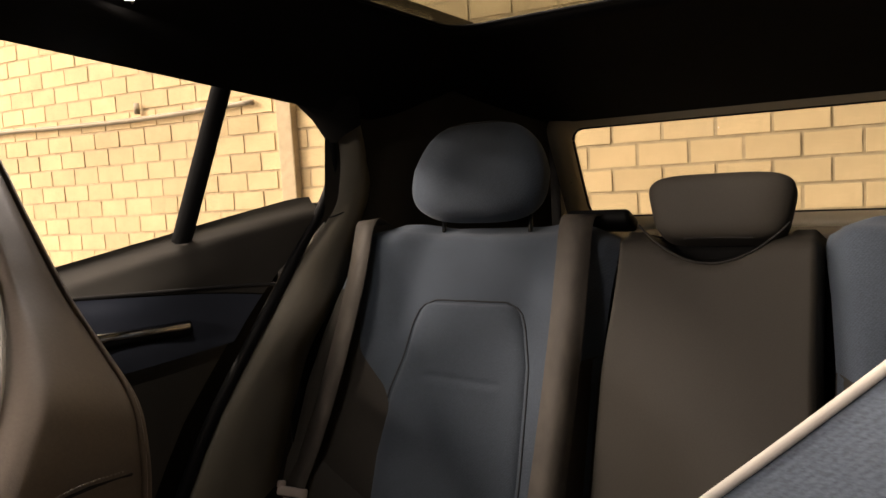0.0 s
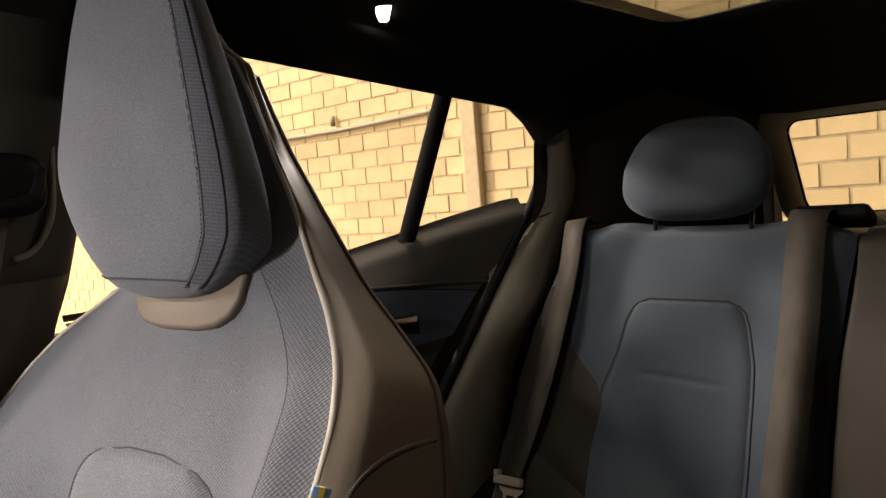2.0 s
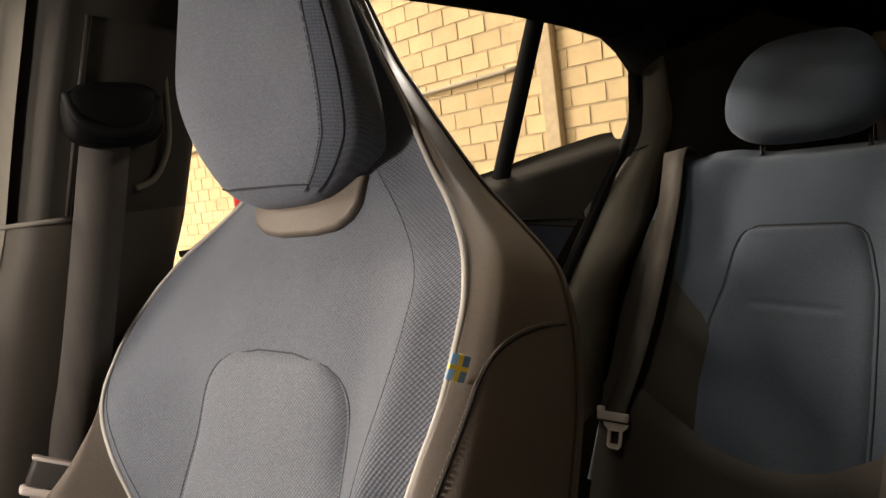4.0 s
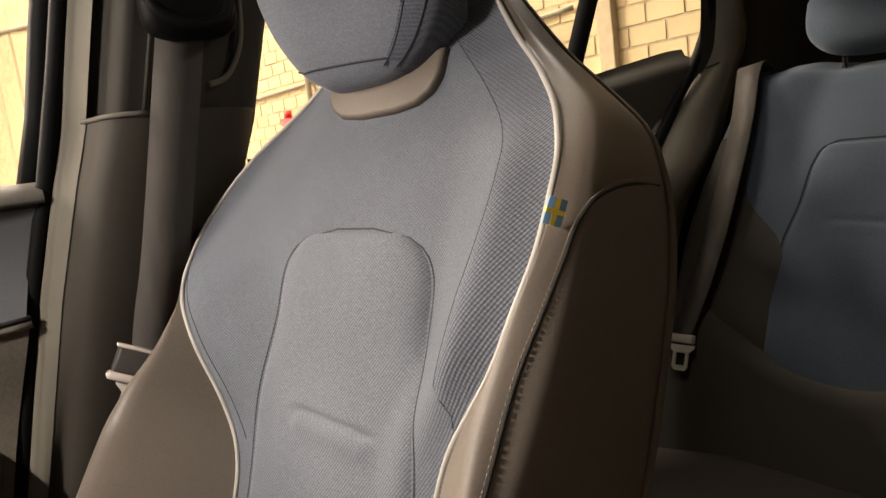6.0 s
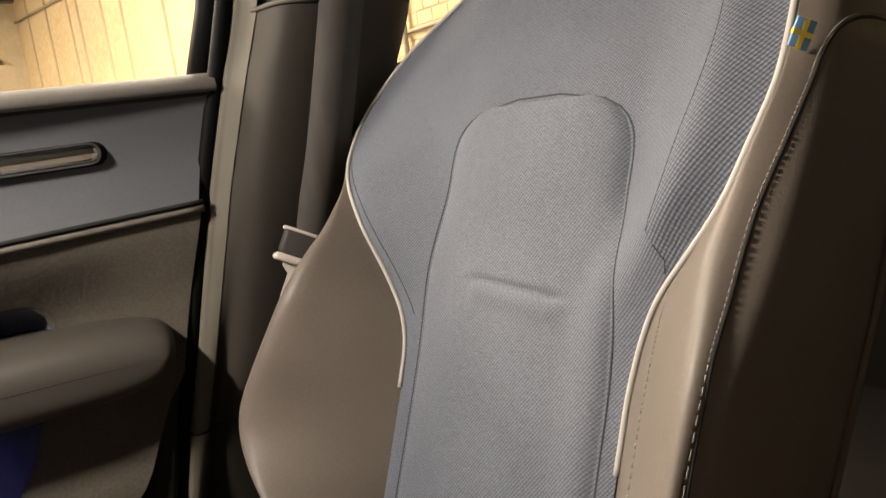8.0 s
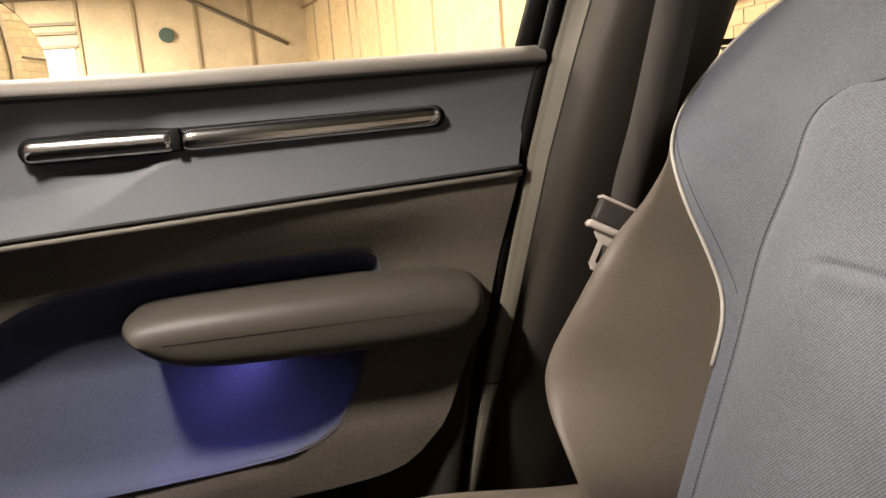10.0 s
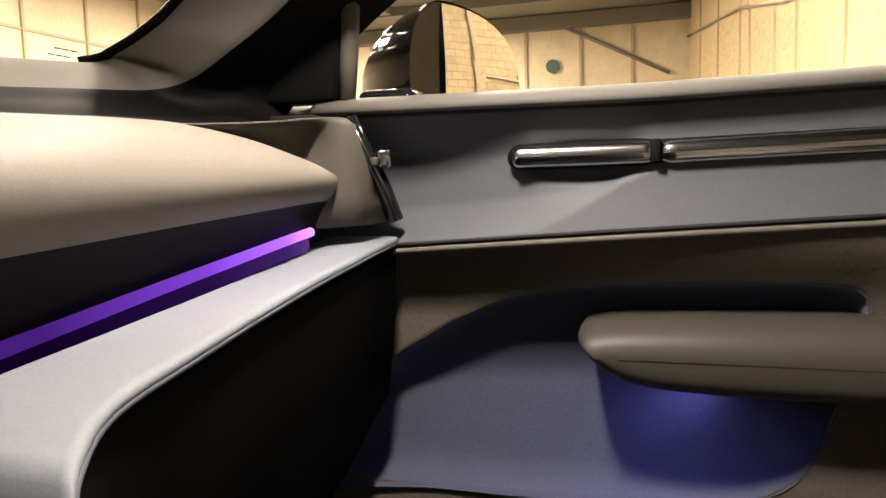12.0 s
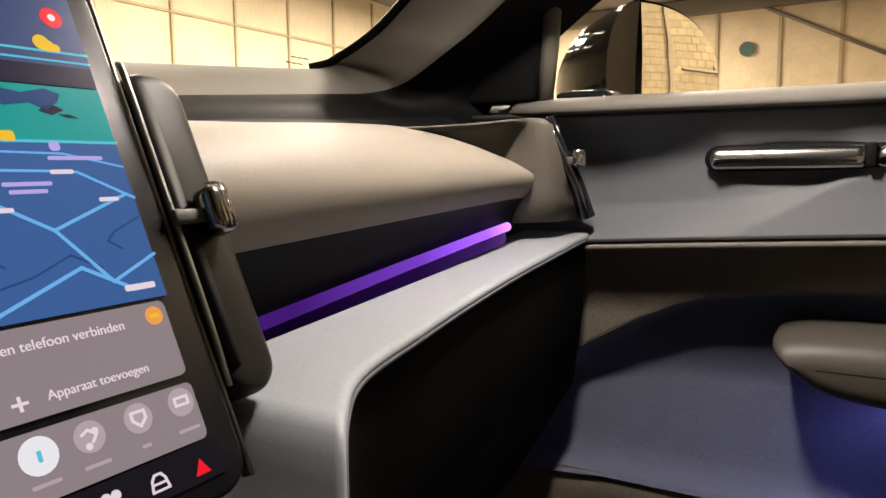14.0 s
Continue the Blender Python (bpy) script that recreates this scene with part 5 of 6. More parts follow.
def scoop():
    """The pocket as one soft hollow behind the card's opening."""
    ring_ = spline([(0, y, z) for y, z in POCKET_EDGE + POCKET_EDGE[:1]], 120)
    rows = []
    for f, d in ((1.012, -0.001), (1.0, 0.002), (0.985, 0.012), (0.955, 0.026), (0.90, 0.041), (0.82, 0.049), (0.65, 0.053), (0.4, 0.054), (0.15, 0.054), (0.0, 0.054)):
        row = []
        for p in ring_:
            q = POCKET_C + (p - POCKET_C) * f
            row.append(Vector((card_x(q.y, max(q.z, 0.81)) - d + (0.022 * smoothstep((0.80 - q.z) / 0.03) if f > 0.97 else 0), q.y, q.z)))
        rows.append(row)
    return rows_sheet(rows)


dpart("pocket_lining", scoop(), POCKET, None, "blue knit pocket lining")
dpart("door_base", prism([(-1.0, 1.25), (0.01, 1.25), (-0.02, 1.12), (-0.065, 0.95), (-0.10, 0.78), (-0.14, 0.60), (-1.0, 0.55)], -1.000, -0.992, "x"), DOOR_DARK, None, "", False)
dpart("door_edge", rows_sheet([[Vector((x, b_front(z) - d, z)) for x, d in ((-0.955, 0.010), (-0.918, 0.012), (-0.907, 0.020), (-0.912, 0.040), (-0.925, 0.055), (-0.955, 0.16))] for z in [0.58 + 0.67 * k / 20 for k in range(21)]]), DOOR_DARK)

# armrest
ARM = [(-0.526, 0.990), (-0.510, 0.999), (-0.46, 1.004), (-0.344, 1.007), (-0.207, 1.011), (-0.125, 1.010), (-0.098, 1.003), (-0.087, 0.985), (-0.090, 0.955), (-0.105, 0.934), (-0.142, 0.923), (-0.25, 0.921), (-0.36, 0.921), (-0.44, 0.924), (-0.478, 0.933), (-0.505, 0.952), (-0.522, 0.974)]
ARM_SKIN = hide("armrest_leather", (0.055, 0.048, 0.039), 0.46, 0.24)


def armrest():
    cy, cz = -0.30, 0.966
    rings = []
    for x, f in ((-0.965, 0.95), (-0.912, 1.0), (-0.890, 0.985), (-0.874, 0.93), (-0.861, 0.82), (-0.851, 0.64), (-0.845, 0.40), (-0.842, 0.15), (-0.842, 0.0)):
        row = []
        for y, z in ARM + ARM[:1]:
            g = f if z > cz else f ** 0.45
            row.append(Vector((x + 0.6 * bow(y), cy + (y - cy) * (1 - (1 - f) * 0.10), cz + (z - cz) * g)))
        rings.append(row)
    bm = rows_sheet(rings)
    bmesh.ops.remove_doubles(bm, verts=bm.verts, dist=1e-5)
    return bm


arm = dpart("armrest", armrest(), ARM_SKIN, None, "padded dark taupe armrest")
arm.modifiers.new("soft", "SUBSURF").render_levels = 2
dpart("armrest_seam", tube([(-0.8428 + 0.6 * bow(y), y, 0.9665 + 0.006 * (y + 0.3)) for y in [-0.475 + 0.35 * k / 30 for k in range(31)]], 0.0016, 5), SEAM, arm)

# chrome pull handle and opener in their slot
def slot():
    rows = []
    for k in range(49):
        q = (1 - math.cos(math.pi * k / 48)) / 2
        y = -0.606 + 0.488 * q
        e = math.sqrt(max(0.0, 1 - max(0, (abs(2 * q - 1) - 0.935) / 0.065) ** 2))
        zc = 1.1935 + 0.0165 * (y + 0.6)
        rows.append([Vector((skin(y) - 0.006 + 0.011 * max(e, 0.05) * math.cos(a), y, zc + 0.0158 * max(e, 0.02) * math.sin(a))) for a in [2 * math.pi * i / 18 for i in range(19)]])
    return rows_sheet(rows)


dpart("handle_slot", slot(), BLACK, None, "dark slot")


def bar(y0, y1, z0, z1, r):
    rows = []
    n = 24
    for k in range(n + 1):
        s = (1 - math.cos(math.pi * k / n)) / 2
        y = y0 + (y1 - y0) * s
        e = math.sqrt(max(0.0, 1 - max(0, (abs(2 * s - 1) - 0.93) / 0.07) ** 2))
        zc = z0 + (z1 - z0) * s
        rows.append([Vector((skin(y) + 0.004 + 0.009 * e * math.cos(a), y, zc + r * max(e, 0.05) * math.sin(a))) for a in [2 * math.pi * i / 16 for i in range(17)]])
    bm = rows_sheet(rows)
    return bm


dpart("pull_handle", bar(-0.432, -0.126, 1.1935, 1.2015, 0.0125), CHROME, None, "long satin chrome pull bar")
dpart("door_opener", bar(-0.598, -0.438, 1.1935, 1.1945, 0.0125), CHROME, None, "satin chrome opening lever")
dpart("opener_gap", box(-0.912, -0.889, -0.440, -0.430, 1.183, 1.209, 0.002), BLACK)

# front window, its sail panel and seals
def front_pane():
    rows = []
    for k in range(25):
        y = -0.79 + 0.83 * k / 24
        top = min(win_top(y) + 0.015, 1.385 + 0.62 * (y + 0.79) + 0.02)
        rows.append([Vector((glass_x(y, z) - 0.012, y, z)) for z in (sill(y) - 0.02, (sill(y) + top) / 2, top)])
    return rows_sheet(rows)


w = dpart("window", front_pane(), GLASS, None, "clear door glass")
w.visible_shadow = False
dpart("sail_panel", prism([(-1.02, 1.270), (-0.812, 1.272), (-0.800, 1.395), (-0.86, 1.375)], -0.930, -0.872, "x", 0.008), BLACK, None, "black sail panel")
dpart("sail_post", tube([(-0.892, -0.808, 1.268), (-0.885, -0.797, 1.34), (-0.875, -0.787, 1.42)], 0.012, 8), TRIM, None)
dpart("frame_rear", tube([(glass_x(b_front(z), z) - 0.0, b_front(z) - 0.012, z) for z in (1.25, 1.35, 1.45, 1.55, 1.63)], 0.016, 8), BLACK, None, "black window frame")

# outside mirror
mirror = dpart("mirror_housing", bmesh.new(), GLOSS_BLACK, None, "gloss black outside mirror")


def housing(i, j):
    a = 2 * math.pi * i
    s = j
    f = max(0.01, 1 - (1 - s) ** 2.2) ** (1 / 2.0)
    n = 2.25
    ca, sa = math.cos(a), math.sin(a)
    hx = 0.050 + (0.070 if ca > 0 else 0.168) * math.copysign(abs(ca) ** (2 / n), ca) * f
    hz = (0.108 if sa > 0 else 0.060) * math.copysign(abs(sa) ** (2 / n), sa) * f
    d = -0.165 + 0.165 * s
    return Vector((hx, d, hz - 0.012 * (1 - s)))


MM = pose(-1.088, -0.700, 1.310, 0, 0, -27)
bm = grid(housing, 48, 18, True)
old = mirror.data
mirror.data = bpy.data.meshes.new("mirror_housing")
moved(bm, DI @ MM).to_mesh(mirror.data)
bm.free()
mirror.data.materials.append(GLOSS_BLACK)
mirror.data.shade_smooth()
bpy.data.meshes.remove(old)
rimp = [housing(k / 48, 1.0) for k in range(49)]
dpart("mirror_cap", moved(prism([(p.x * 0.99, p.z * 0.985) for p in rimp[:-1]], -0.012, -0.004, "y"), MM), GLOSS_BLACK, mirror, "", False)


def bent_glass():
    """The glass, slightly convex."""
    rows = []
    for f in (0.0, 0.2, 0.4, 0.6, 0.8, 0.93, 1.0):
        row = []
        for p in rimp:
            x, z = -0.03 + (min(p.x * 0.985, 0.052) + 0.03) * f, p.z * 0.972 * f
            row.append(Vector((x, 0.0035 - ((x + 0.03) ** 2 + z * z) / (2 * 1.1) + 0.002, z)))
        rows.append(row)
    bm = rows_sheet(rows)
    bmesh.ops.remove_doubles(bm, verts=bm.verts, dist=1e-6)
    return bm


dpart("mirror_glass", moved(bent_glass(), MM), MIRROR, mirror, "clean convex mirror glass")
dpart("mirror_foot", box(-1.02, -0.90, -0.80, -0.72, 1.255, 1.285, 0.012), GLOSS_BLACK, mirror)

# ---------------------------------------------------------------- rear passenger door
rdoor = empty("rear_door", pose(-0.88, 0.7, 0.75), "closed rear door with dark padded top and blue-grey panel", "door")
RI = pose(-0.88, 0.7, 0.75).inverted()


def rear_x(y, z):
    return glass_x(y, sill(y)) + (0.03 + 0.05 * smoothstep((sill(y) - z) / 0.08)) * (1 - 0.85 * smoothstep((y - 0.62) / 0.34))


REAR_END = [(0.60, 0.48), (0.75, 0.575), (0.85, 0.640), (0.938, 0.700), (1.015, 0.748), (1.145, 0.880), (1.248, 0.978), (1.331, 1.085), (1.37, 1.088)]


def rear_end(z):
    """Where the rear door ends, by height."""
    return lerp_table(REAR_END, z)[0]


def rear_strip(d0, d1, n=10, off=0.0):
    rows = []
    for k in range(31):
        y = 0.27 + 0.815 * k / 30
        row = []
        for j in range(n + 1):
            d = d0(y) + (d1(y) - d0(y)) * j / n
            z = d
            yy = 0.27 + (rear_end(z) - 0.27) * k / 30
            t = (sill(y) - z) / 0.03
            x = rear_x(yy, z) + off - (0.035 * (1 - smoothstep(t)) if t < 1 else 0)
            row.append(Vector((x, yy, z + 0.0)))
        rows.append(row)
    return rows_sheet(rows)


def rs(y):
    return 1.262 - 0.09 * (y - 0.5) * (y - 0.5) - 0.035 * (y - 0.5)


part("padded_top", moved(rear_strip(lambda y: sill(y) + 0.004, lambda y: rs(y) + 0.002, 14), RI), DOOR_DARK, rdoor, "dark grey padded top")
part("panel_seam", moved(tube([(rear_x(y, rs(y)) + 0.001, y, rs(y)) for y in [0.27 + (rear_end(1.25) - 0.27) * k / 40 for k in range(41)]], 0.003, 6), RI), SEAM, rdoor)
part("cloth_panel", moved(rear_strip(rs, lambda y: 1.14, 8), RI), plastic("rear_door_cloth", (0.034, 0.039, 0.052), 0.9, 500, 0.08), rdoor, "blue-grey cloth panel")
part("lower_card", moved(rear_strip(lambda y: 1.138, lambda y: 0.60, 10, -0.012), RI), DOOR_DARK, rdoor)
part("pull_handle", moved(joined(tube([(-0.795, 0.52, 1.207), (-0.795, 0.65, 1.198), (-0.792, 0.775, 1.189)], 0.0075, 10)), RI), CHROME, rdoor, "chrome pull bar")
part("handle_slot", moved(tube([(-0.806, 0.52, 1.200), (-0.806, 0.65, 1.191), (-0.803, 0.782, 1.182)], 0.016, 8), RI), BLACK, rdoor)
# ---------------------------------------------------------------- dashboard
dash = empty("dashboard", pose(-0.4, -0.85, 1.1), "taupe leather dashboard with a purple light line and pale shelf", "dashboard")
AI = pose(-0.4, -0.85, 1.1).inverted()


def apart(name, bm, material, parent=None, label="", smooth=True):
    return part(name, moved(bm, AI), material, parent or dash, label, smooth)


# leather roll: section in (y, z), swept across the car; its foot follows the light line
LINE = spline([(-0.768, -0.801, 1.1165), (-0.70, -0.801, 1.1105), (-0.62, -0.801, 1.1030), (-0.54, -0.801, 1.0955), (-0.46, -0.801, 1.0875), (-0.39, -0.801, 1.0805), (-0.30, -0.80, 1.072), (-0.1, -0.79, 1.058), (0.25, -0.79, 1.050)], 60)
ROLL = [(-0.930, 1.205), (-0.905, 1.220), (-0.865, 1.2265), (-0.832, 1.2235), (-0.805, 1.213), (-0.787, 1.196), (-0.779, 1.177), (-0.780, 1.162), (-0.786, 1.148), (-0.794, 1.136), (-0.801, 1.122), (-0.806, 1.105), (-0.810, 1.085)]
ROLL_FORM = [(-0.816, 0.55, -0.040), (-0.815, 0.78, -0.037), (-0.812, 0.88, -0.034), (-0.806, 0.935, -0.031), (-0.797, 0.965, -0.027), (-0.782, 0.985, -0.021), (-0.76, 0.996, -0.016), (-0.70, 1.0, -0.006), (-0.62, 1.0, 0.002), (-0.55, 1.0, 0.003), (-0.38, 1.0, -0.003), (-0.2, 1.0, -0.006), (0.2, 1.0, -0.006), (0.62, 1.0, -0.006)]


def roll(i0, i1, lift=0.0):
    foot = [(p.x, p.z) for p in LINE]
    rows = []
    for x, f, rise in ROLL_FORM:
        cy, base = -0.86, lerp_table(foot, x)[0] - 0.006
        row = []
        for p in spline([(a, b, 0) for a, b in ROLL], 49)[i0:i1 + 1]:
            if p.y > 1.177:
                z = p.y + rise * min(1, (p.y - 1.177) / 0.04)
            else:
                z = 1.177 - (1.177 - p.y) * (1.177 - base) / 0.092
            row.append(Vector((x, cy + (p.x - cy) * f + lift, z)))
        rows.append(row)
    return rows_sheet(zip(*[spline(c, 90) for c in zip(*rows)]))


apart("leather_roll", roll(0, 35), PAD_HIDE, None, "taupe leather roll with a rounded outer end")
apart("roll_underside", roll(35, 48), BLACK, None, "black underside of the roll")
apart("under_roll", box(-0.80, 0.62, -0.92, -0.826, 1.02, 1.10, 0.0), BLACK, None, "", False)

# light line below the roll
m = Mat("ambient_light", (0, 0, 0), 0.4)
pos = m.node("ShaderNodeSeparateXYZ")
m.link(m.co, pos.inputs["Vector"])
ramp = m.node("ShaderNodeMapRange")
ramp.inputs["From Min"].default_value, ramp.inputs["From Max"].default_value = -0.385, 0.0
ramp.inputs["To Min"].default_value, ramp.inputs["To Max"].default_value = 1.0, 0.0
m.link(pos.outputs["X"], ramp.inputs["Value"])
cr = m.t.nodes.new("ShaderNodeValToRGB")
for e, at, col in ((cr.color_ramp.elements[0], 0.0, (0.03, 0.006, 0.095, 1)), (cr.color_ramp.elements[1], 1.0, (1.25, 0.46, 1.75, 1))):
    e.position, e.color = at, col
for at, col in ((0.45, (0.11, 0.028, 0.33, 1)), (0.80, (0.29, 0.09, 0.80, 1)), (0.94, (0.62, 0.22, 1.25, 1))):
    cr.color_ramp.elements.new(at).color = col
m.link(ramp.outputs["Result"], cr.inputs["Fac"])
m.link(cr.outputs["Color"], m.b.inputs["Emission Color"])
m.b.inputs["Emission Strength"].default_value = 1.7
m.b.inputs["Specular IOR Level"].default_value = 0.0
apart("light_line", tube(LINE, 0.0052, 12), m.m, None, "glowing violet light line")
# weakly glowing tube below the line, for its glow on the recess wall
guide = m.m.copy()
guide.name = "ambient_glow"
guide.node_tree.nodes["Principled BSDF"].inputs["Emission Strength"].default_value = 0.14
apart("glow_below", tube([p + Vector((0.0, -0.002, -0.011)) for p in LINE[1:]], 0.0048, 12, 1.9), guide, None, "dim violet tube for the line's glow on the wall below")


# pale shelf
EDGE_PTS = spline([(-0.885, -0.741, 0), (-0.76, -0.737, 0), (-0.641, -0.731, 0), (-0.52, -0.720, 0), (-0.432, -0.709, 0), (-0.369, -0.701, 0), (-0.33, -0.688, 0), (-0.287, -0.660, 0), (-0.251, -0.632, 0), (-0.20, -0.595, 0), (-0.12, -0.55, 0), (0.0, -0.52, 0), (0.2, -0.52, 0)], 60)


def shelf_z(x):
    return (1.1005 - 0.07 * (x + 0.87) if x < -0.2 else 1.0536 - 0.01 * (x + 0.2)) - 0.055 * smoothstep((x + 0.285) / 0.05)


rows = []
for p in EDGE_PTS:
    z = shelf_z(p.x)
    d = Vector((0, 1, 0))
    back = Vector((p.x, -0.83, z))
    rows.append([back, back.lerp(Vector((p.x, p.y, z)), 0.5), Vector((p.x, p.y - 0.008, z)), Vector((p.x, p.y - 0.0025, z - 0.0008)), Vector((p.x, p.y, z - 0.0035)), Vector((p.x, p.y - 0.0005, z - 0.007)), Vector((p.x, p.y - 0.004, z - 0.010)), Vector((p.x, p.y - 0.02, z - 0.012))])
apart("shelf", rows_sheet(rows), SHELF, None, "pale grey leather shelf")
apart("shelf_edge", tube([Vector((p.x, p.y - 0.0015, shelf_z(p.x) - 0.0085)) for p in EDGE_PTS], 0.0022, 8), plastic("slate_edge", (0.07, 0.075, 0.09), 0.6), None, "slate shelf edge")

# dark lower fascia
rows = []
for p in EDGE_PTS:
    z = shelf_z(p.x)
    rows.append([Vector((p.x, p.y - 0.004, z - 0.009)), Vector((p.x, p.y - 0.008, z - 0.10)), Vector((p.x, p.y - 0.02, z - 0.20)), Vector((p.x, p.y - 0.10, z - 0.34)), Vector((p.x, p.y - 0.30, z - 0.52)), Vector((p.x, p.y - 0.45, 0.40))])
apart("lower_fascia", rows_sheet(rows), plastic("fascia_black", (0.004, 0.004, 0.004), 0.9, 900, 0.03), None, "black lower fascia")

# outer end panel with its air vent
rows = []
for x, y, z in spline([(-0.58, -0.826, 1.2255), (-0.63, -0.818, 1.2295), (-0.70, -0.806, 1.2345), (-0.78, -0.792, 1.2425), (-0.82, -0.782, 1.246), (-0.845, -0.774, 1.246), (-0.852, -0.772, 1.245)], 40):
    lean = 0.022 * smoothstep((-0.80 - x) / 0.05)
    tuck = 0.045 * smoothstep((x + 0.822) / 0.03)
    rows.append([Vector((x - lean * q, y + dy + 0.020 * q, z0)) for dy, z0, q in ((-0.07, z - 0.006, 0), (-0.014, z, 0), (-0.005, z - 0.002, 0), (-tuck * 0.5, z - 0.009, 0.05), (0.002 - tuck, z - 0.045, 0.35), (0.002 - tuck, z - 0.09, 0.7), (-tuck, 1.119 + 0.03 * smoothstep((x + 0.80) / 0.08), 1.0), (-0.05 - tuck, 1.116 + 0.03 * smoothstep((x + 0.80) / 0.08), 1.0))])
apart("end_panel", rows_sheet(rows), hide("end_panel_leather", (0.070, 0.062, 0.050), 0.5), None, "taupe end panel")
vent = apart("air_vent", tube([(-0.846, -0.786, 1.246), (-0.858, -0.768, 1.20), (-0.868, -0.752, 1.16), (-0.878, -0.742, 1.122)], 0.011, 8, 1.0), GLOSS_BLACK, None, "slim black air vent")
apart("vent_rim", tube([(-0.838, -0.782, 1.247), (-0.850, -0.762, 1.20), (-0.860, -0.746, 1.16), (-0.871, -0.736, 1.122)], 0.0016, 6), POST_STEEL, vent)
apart("vent_knob", moved(box(-0.012, 0.012, -0.008, 0.008, -0.011, 0.011, 0.004, 3), pose(-0.858, -0.747, 1.197, 0, 0, 30)), CHROME, vent, "chrome vent knob")
apart("vent_lever", moved(box(-0.014, 0.014, -0.004, 0.004, -0.005, 0.005, 0.002), pose(-0.842, -0.752, 1.193, 0, 0, 20)), BELT_PLASTIC, vent)

# top of the dashboard
apart("dash_top", prism([(-1.18, 1.232), (-1.03, 1.222), (-1.0, 1.214), (-0.96, 1.208), (-0.90, 1.20), (-0.87, 1.19), (-0.87, 1.10), (-1.18, 1.10)], -0.93, 0.66, "x"), BLACK, None, "black top panel", False)

# pale trim that runs along the windscreen's foot and turns up into the front pillar:
# windscreen edge, soft crest, lower edge
BAND = [((0.10, -1.10, 1.278), (0.10, -1.0, 1.238), (0.10, -0.90, 1.212)),
        ((-0.30, -1.10, 1.285), (-0.30, -1.0, 1.245), (-0.30, -0.90, 1.220)),
        ((-0.50, -1.10, 1.297), (-0.50, -1.0, 1.2595), (-0.50, -0.90, 1.230)),
        ((-0.65, -1.10, 1.309), (-0.65, -1.0, 1.272), (-0.65, -0.90, 1.236)),
        ((-0.73, -1.10, 1.316), (-0.72, -1.004, 1.278), (-0.72, -0.90, 1.239)),
        ((-0.772, -1.098, 1.3205), (-0.766, -1.003, 1.2825), (-0.78, -0.892, 1.243)),
        ((-0.785, -1.080, 1.3255), (-0.786, -0.982, 1.288), (-0.832, -0.912, 1.252)),
        ((-0.785, -1.062, 1.331), (-0.790, -0.950, 1.299), (-0.856, -0.922, 1.278)),
        ((-0.782, -1.014, 1.349), (-0.790, -0.900, 1.326), (-0.860, -0.872, 1.325)),
        ((-0.780, -0.963, 1.379), (-0.790, -0.833, 1.367), (-0.860, -0.806, 1.378)),
        ((-0.745, -0.82, 1.468), (-0.755, -0.70, 1.450), (-0.825, -0.66, 1.462)),
        ((-0.665, -0.57, 1.630), (-0.685, -0.46, 1.600), (-0.765, -0.42, 1.606))]


def band(cols):
    a, c, d = [spline([r[k] for r in BAND], 90) for k in range(3)]
    rows = []
    for p, q, r in zip(a, c, d):
        up = smoothstep((q.y + 1.0) / 0.06)
        b = Vector((0.010 * up, 0, 0.012 - 0.008 * up))
        low = q.lerp(r, 0.16) + Vector((-0.010 * up, 0, -0.010 * (1 - up)))
        full = [p + Vector((-0.03 * up, -0.03, -0.012)), p, p.lerp(q, 0.25) + b * 0.8, p.lerp(q, 0.55) + b, p.lerp(q, 0.82) + b * 0.75, q + b * 0.1, low, q.lerp(r, 0.5) + Vector((-0.014 * up, 0, -0.012 * (1 - up))), r, r + Vector((-0.05 * up, 0.03, -0.04 + 0.03 * up))]
        rows.append(spline(full, 46)[cols[0]:cols[1] + 1])
    return rows_sheet(rows)


trim = tagged(part("front_pillar", band((0, 25)), TRIM_PALE), "pale plastic trim along the windscreen foot and front pillar", "pillar", kind="structure")
part("dark_flank", band((25, 45)), BLACK, trim, "black flank of the trim")
part("screen_band", tube([p + Vector((0.001, -0.005, 0.003)) for p in spline([r[0] for r in BAND[5:]], 40)], 0.0065, 8), BLACK, trim, "black band on the windscreen edge")
trim = tagged(part("front_pillar", mirrored(band((0, 25))), TRIM_PALE), "pale plastic trim along the windscreen foot and front pillar", "pillar", kind="structure")
part("dark_flank", mirrored(band((25, 45))), BLACK, trim, "black flank of the trim")
ws = part("windscreen", rows_sheet([[Vector((x, y, z)) for x in (-0.84, -0.4, 0.1, 0.64)] for y, z in ((-1.20, 1.275), (-1.0, 1.395), (-0.75, 1.545), (-0.55, 1.66))]), SCREEN_GLASS)
part("screen_print", joined(*[box(-0.768 + 0.012 * i, -0.760 + 0.012 * i, -1.104 - 0.010 * j, -1.101 - 0.010 * j, 1.3345 - 0.006 * j, 1.3355 - 0.006 * j) for i in range(3) for j in range(2)]), BLACK, ws, "small dark printed marks", False)
ws.visible_shadow = False
tagged(ws, "clear windscreen glass", "windscreen", kind="structure")

# ---------------------------------------------------------------- centre display
TILT_S = 24.0
SM = pose(-0.2485, -0.715, 1.095, 90 - TILT_S, 0, 180)
disp = empty("centre_display", SM, "large tilted touch display showing a map and menu cards", "display")
# local x runs towards the passenger's far side negative, y up the glass, z out of it


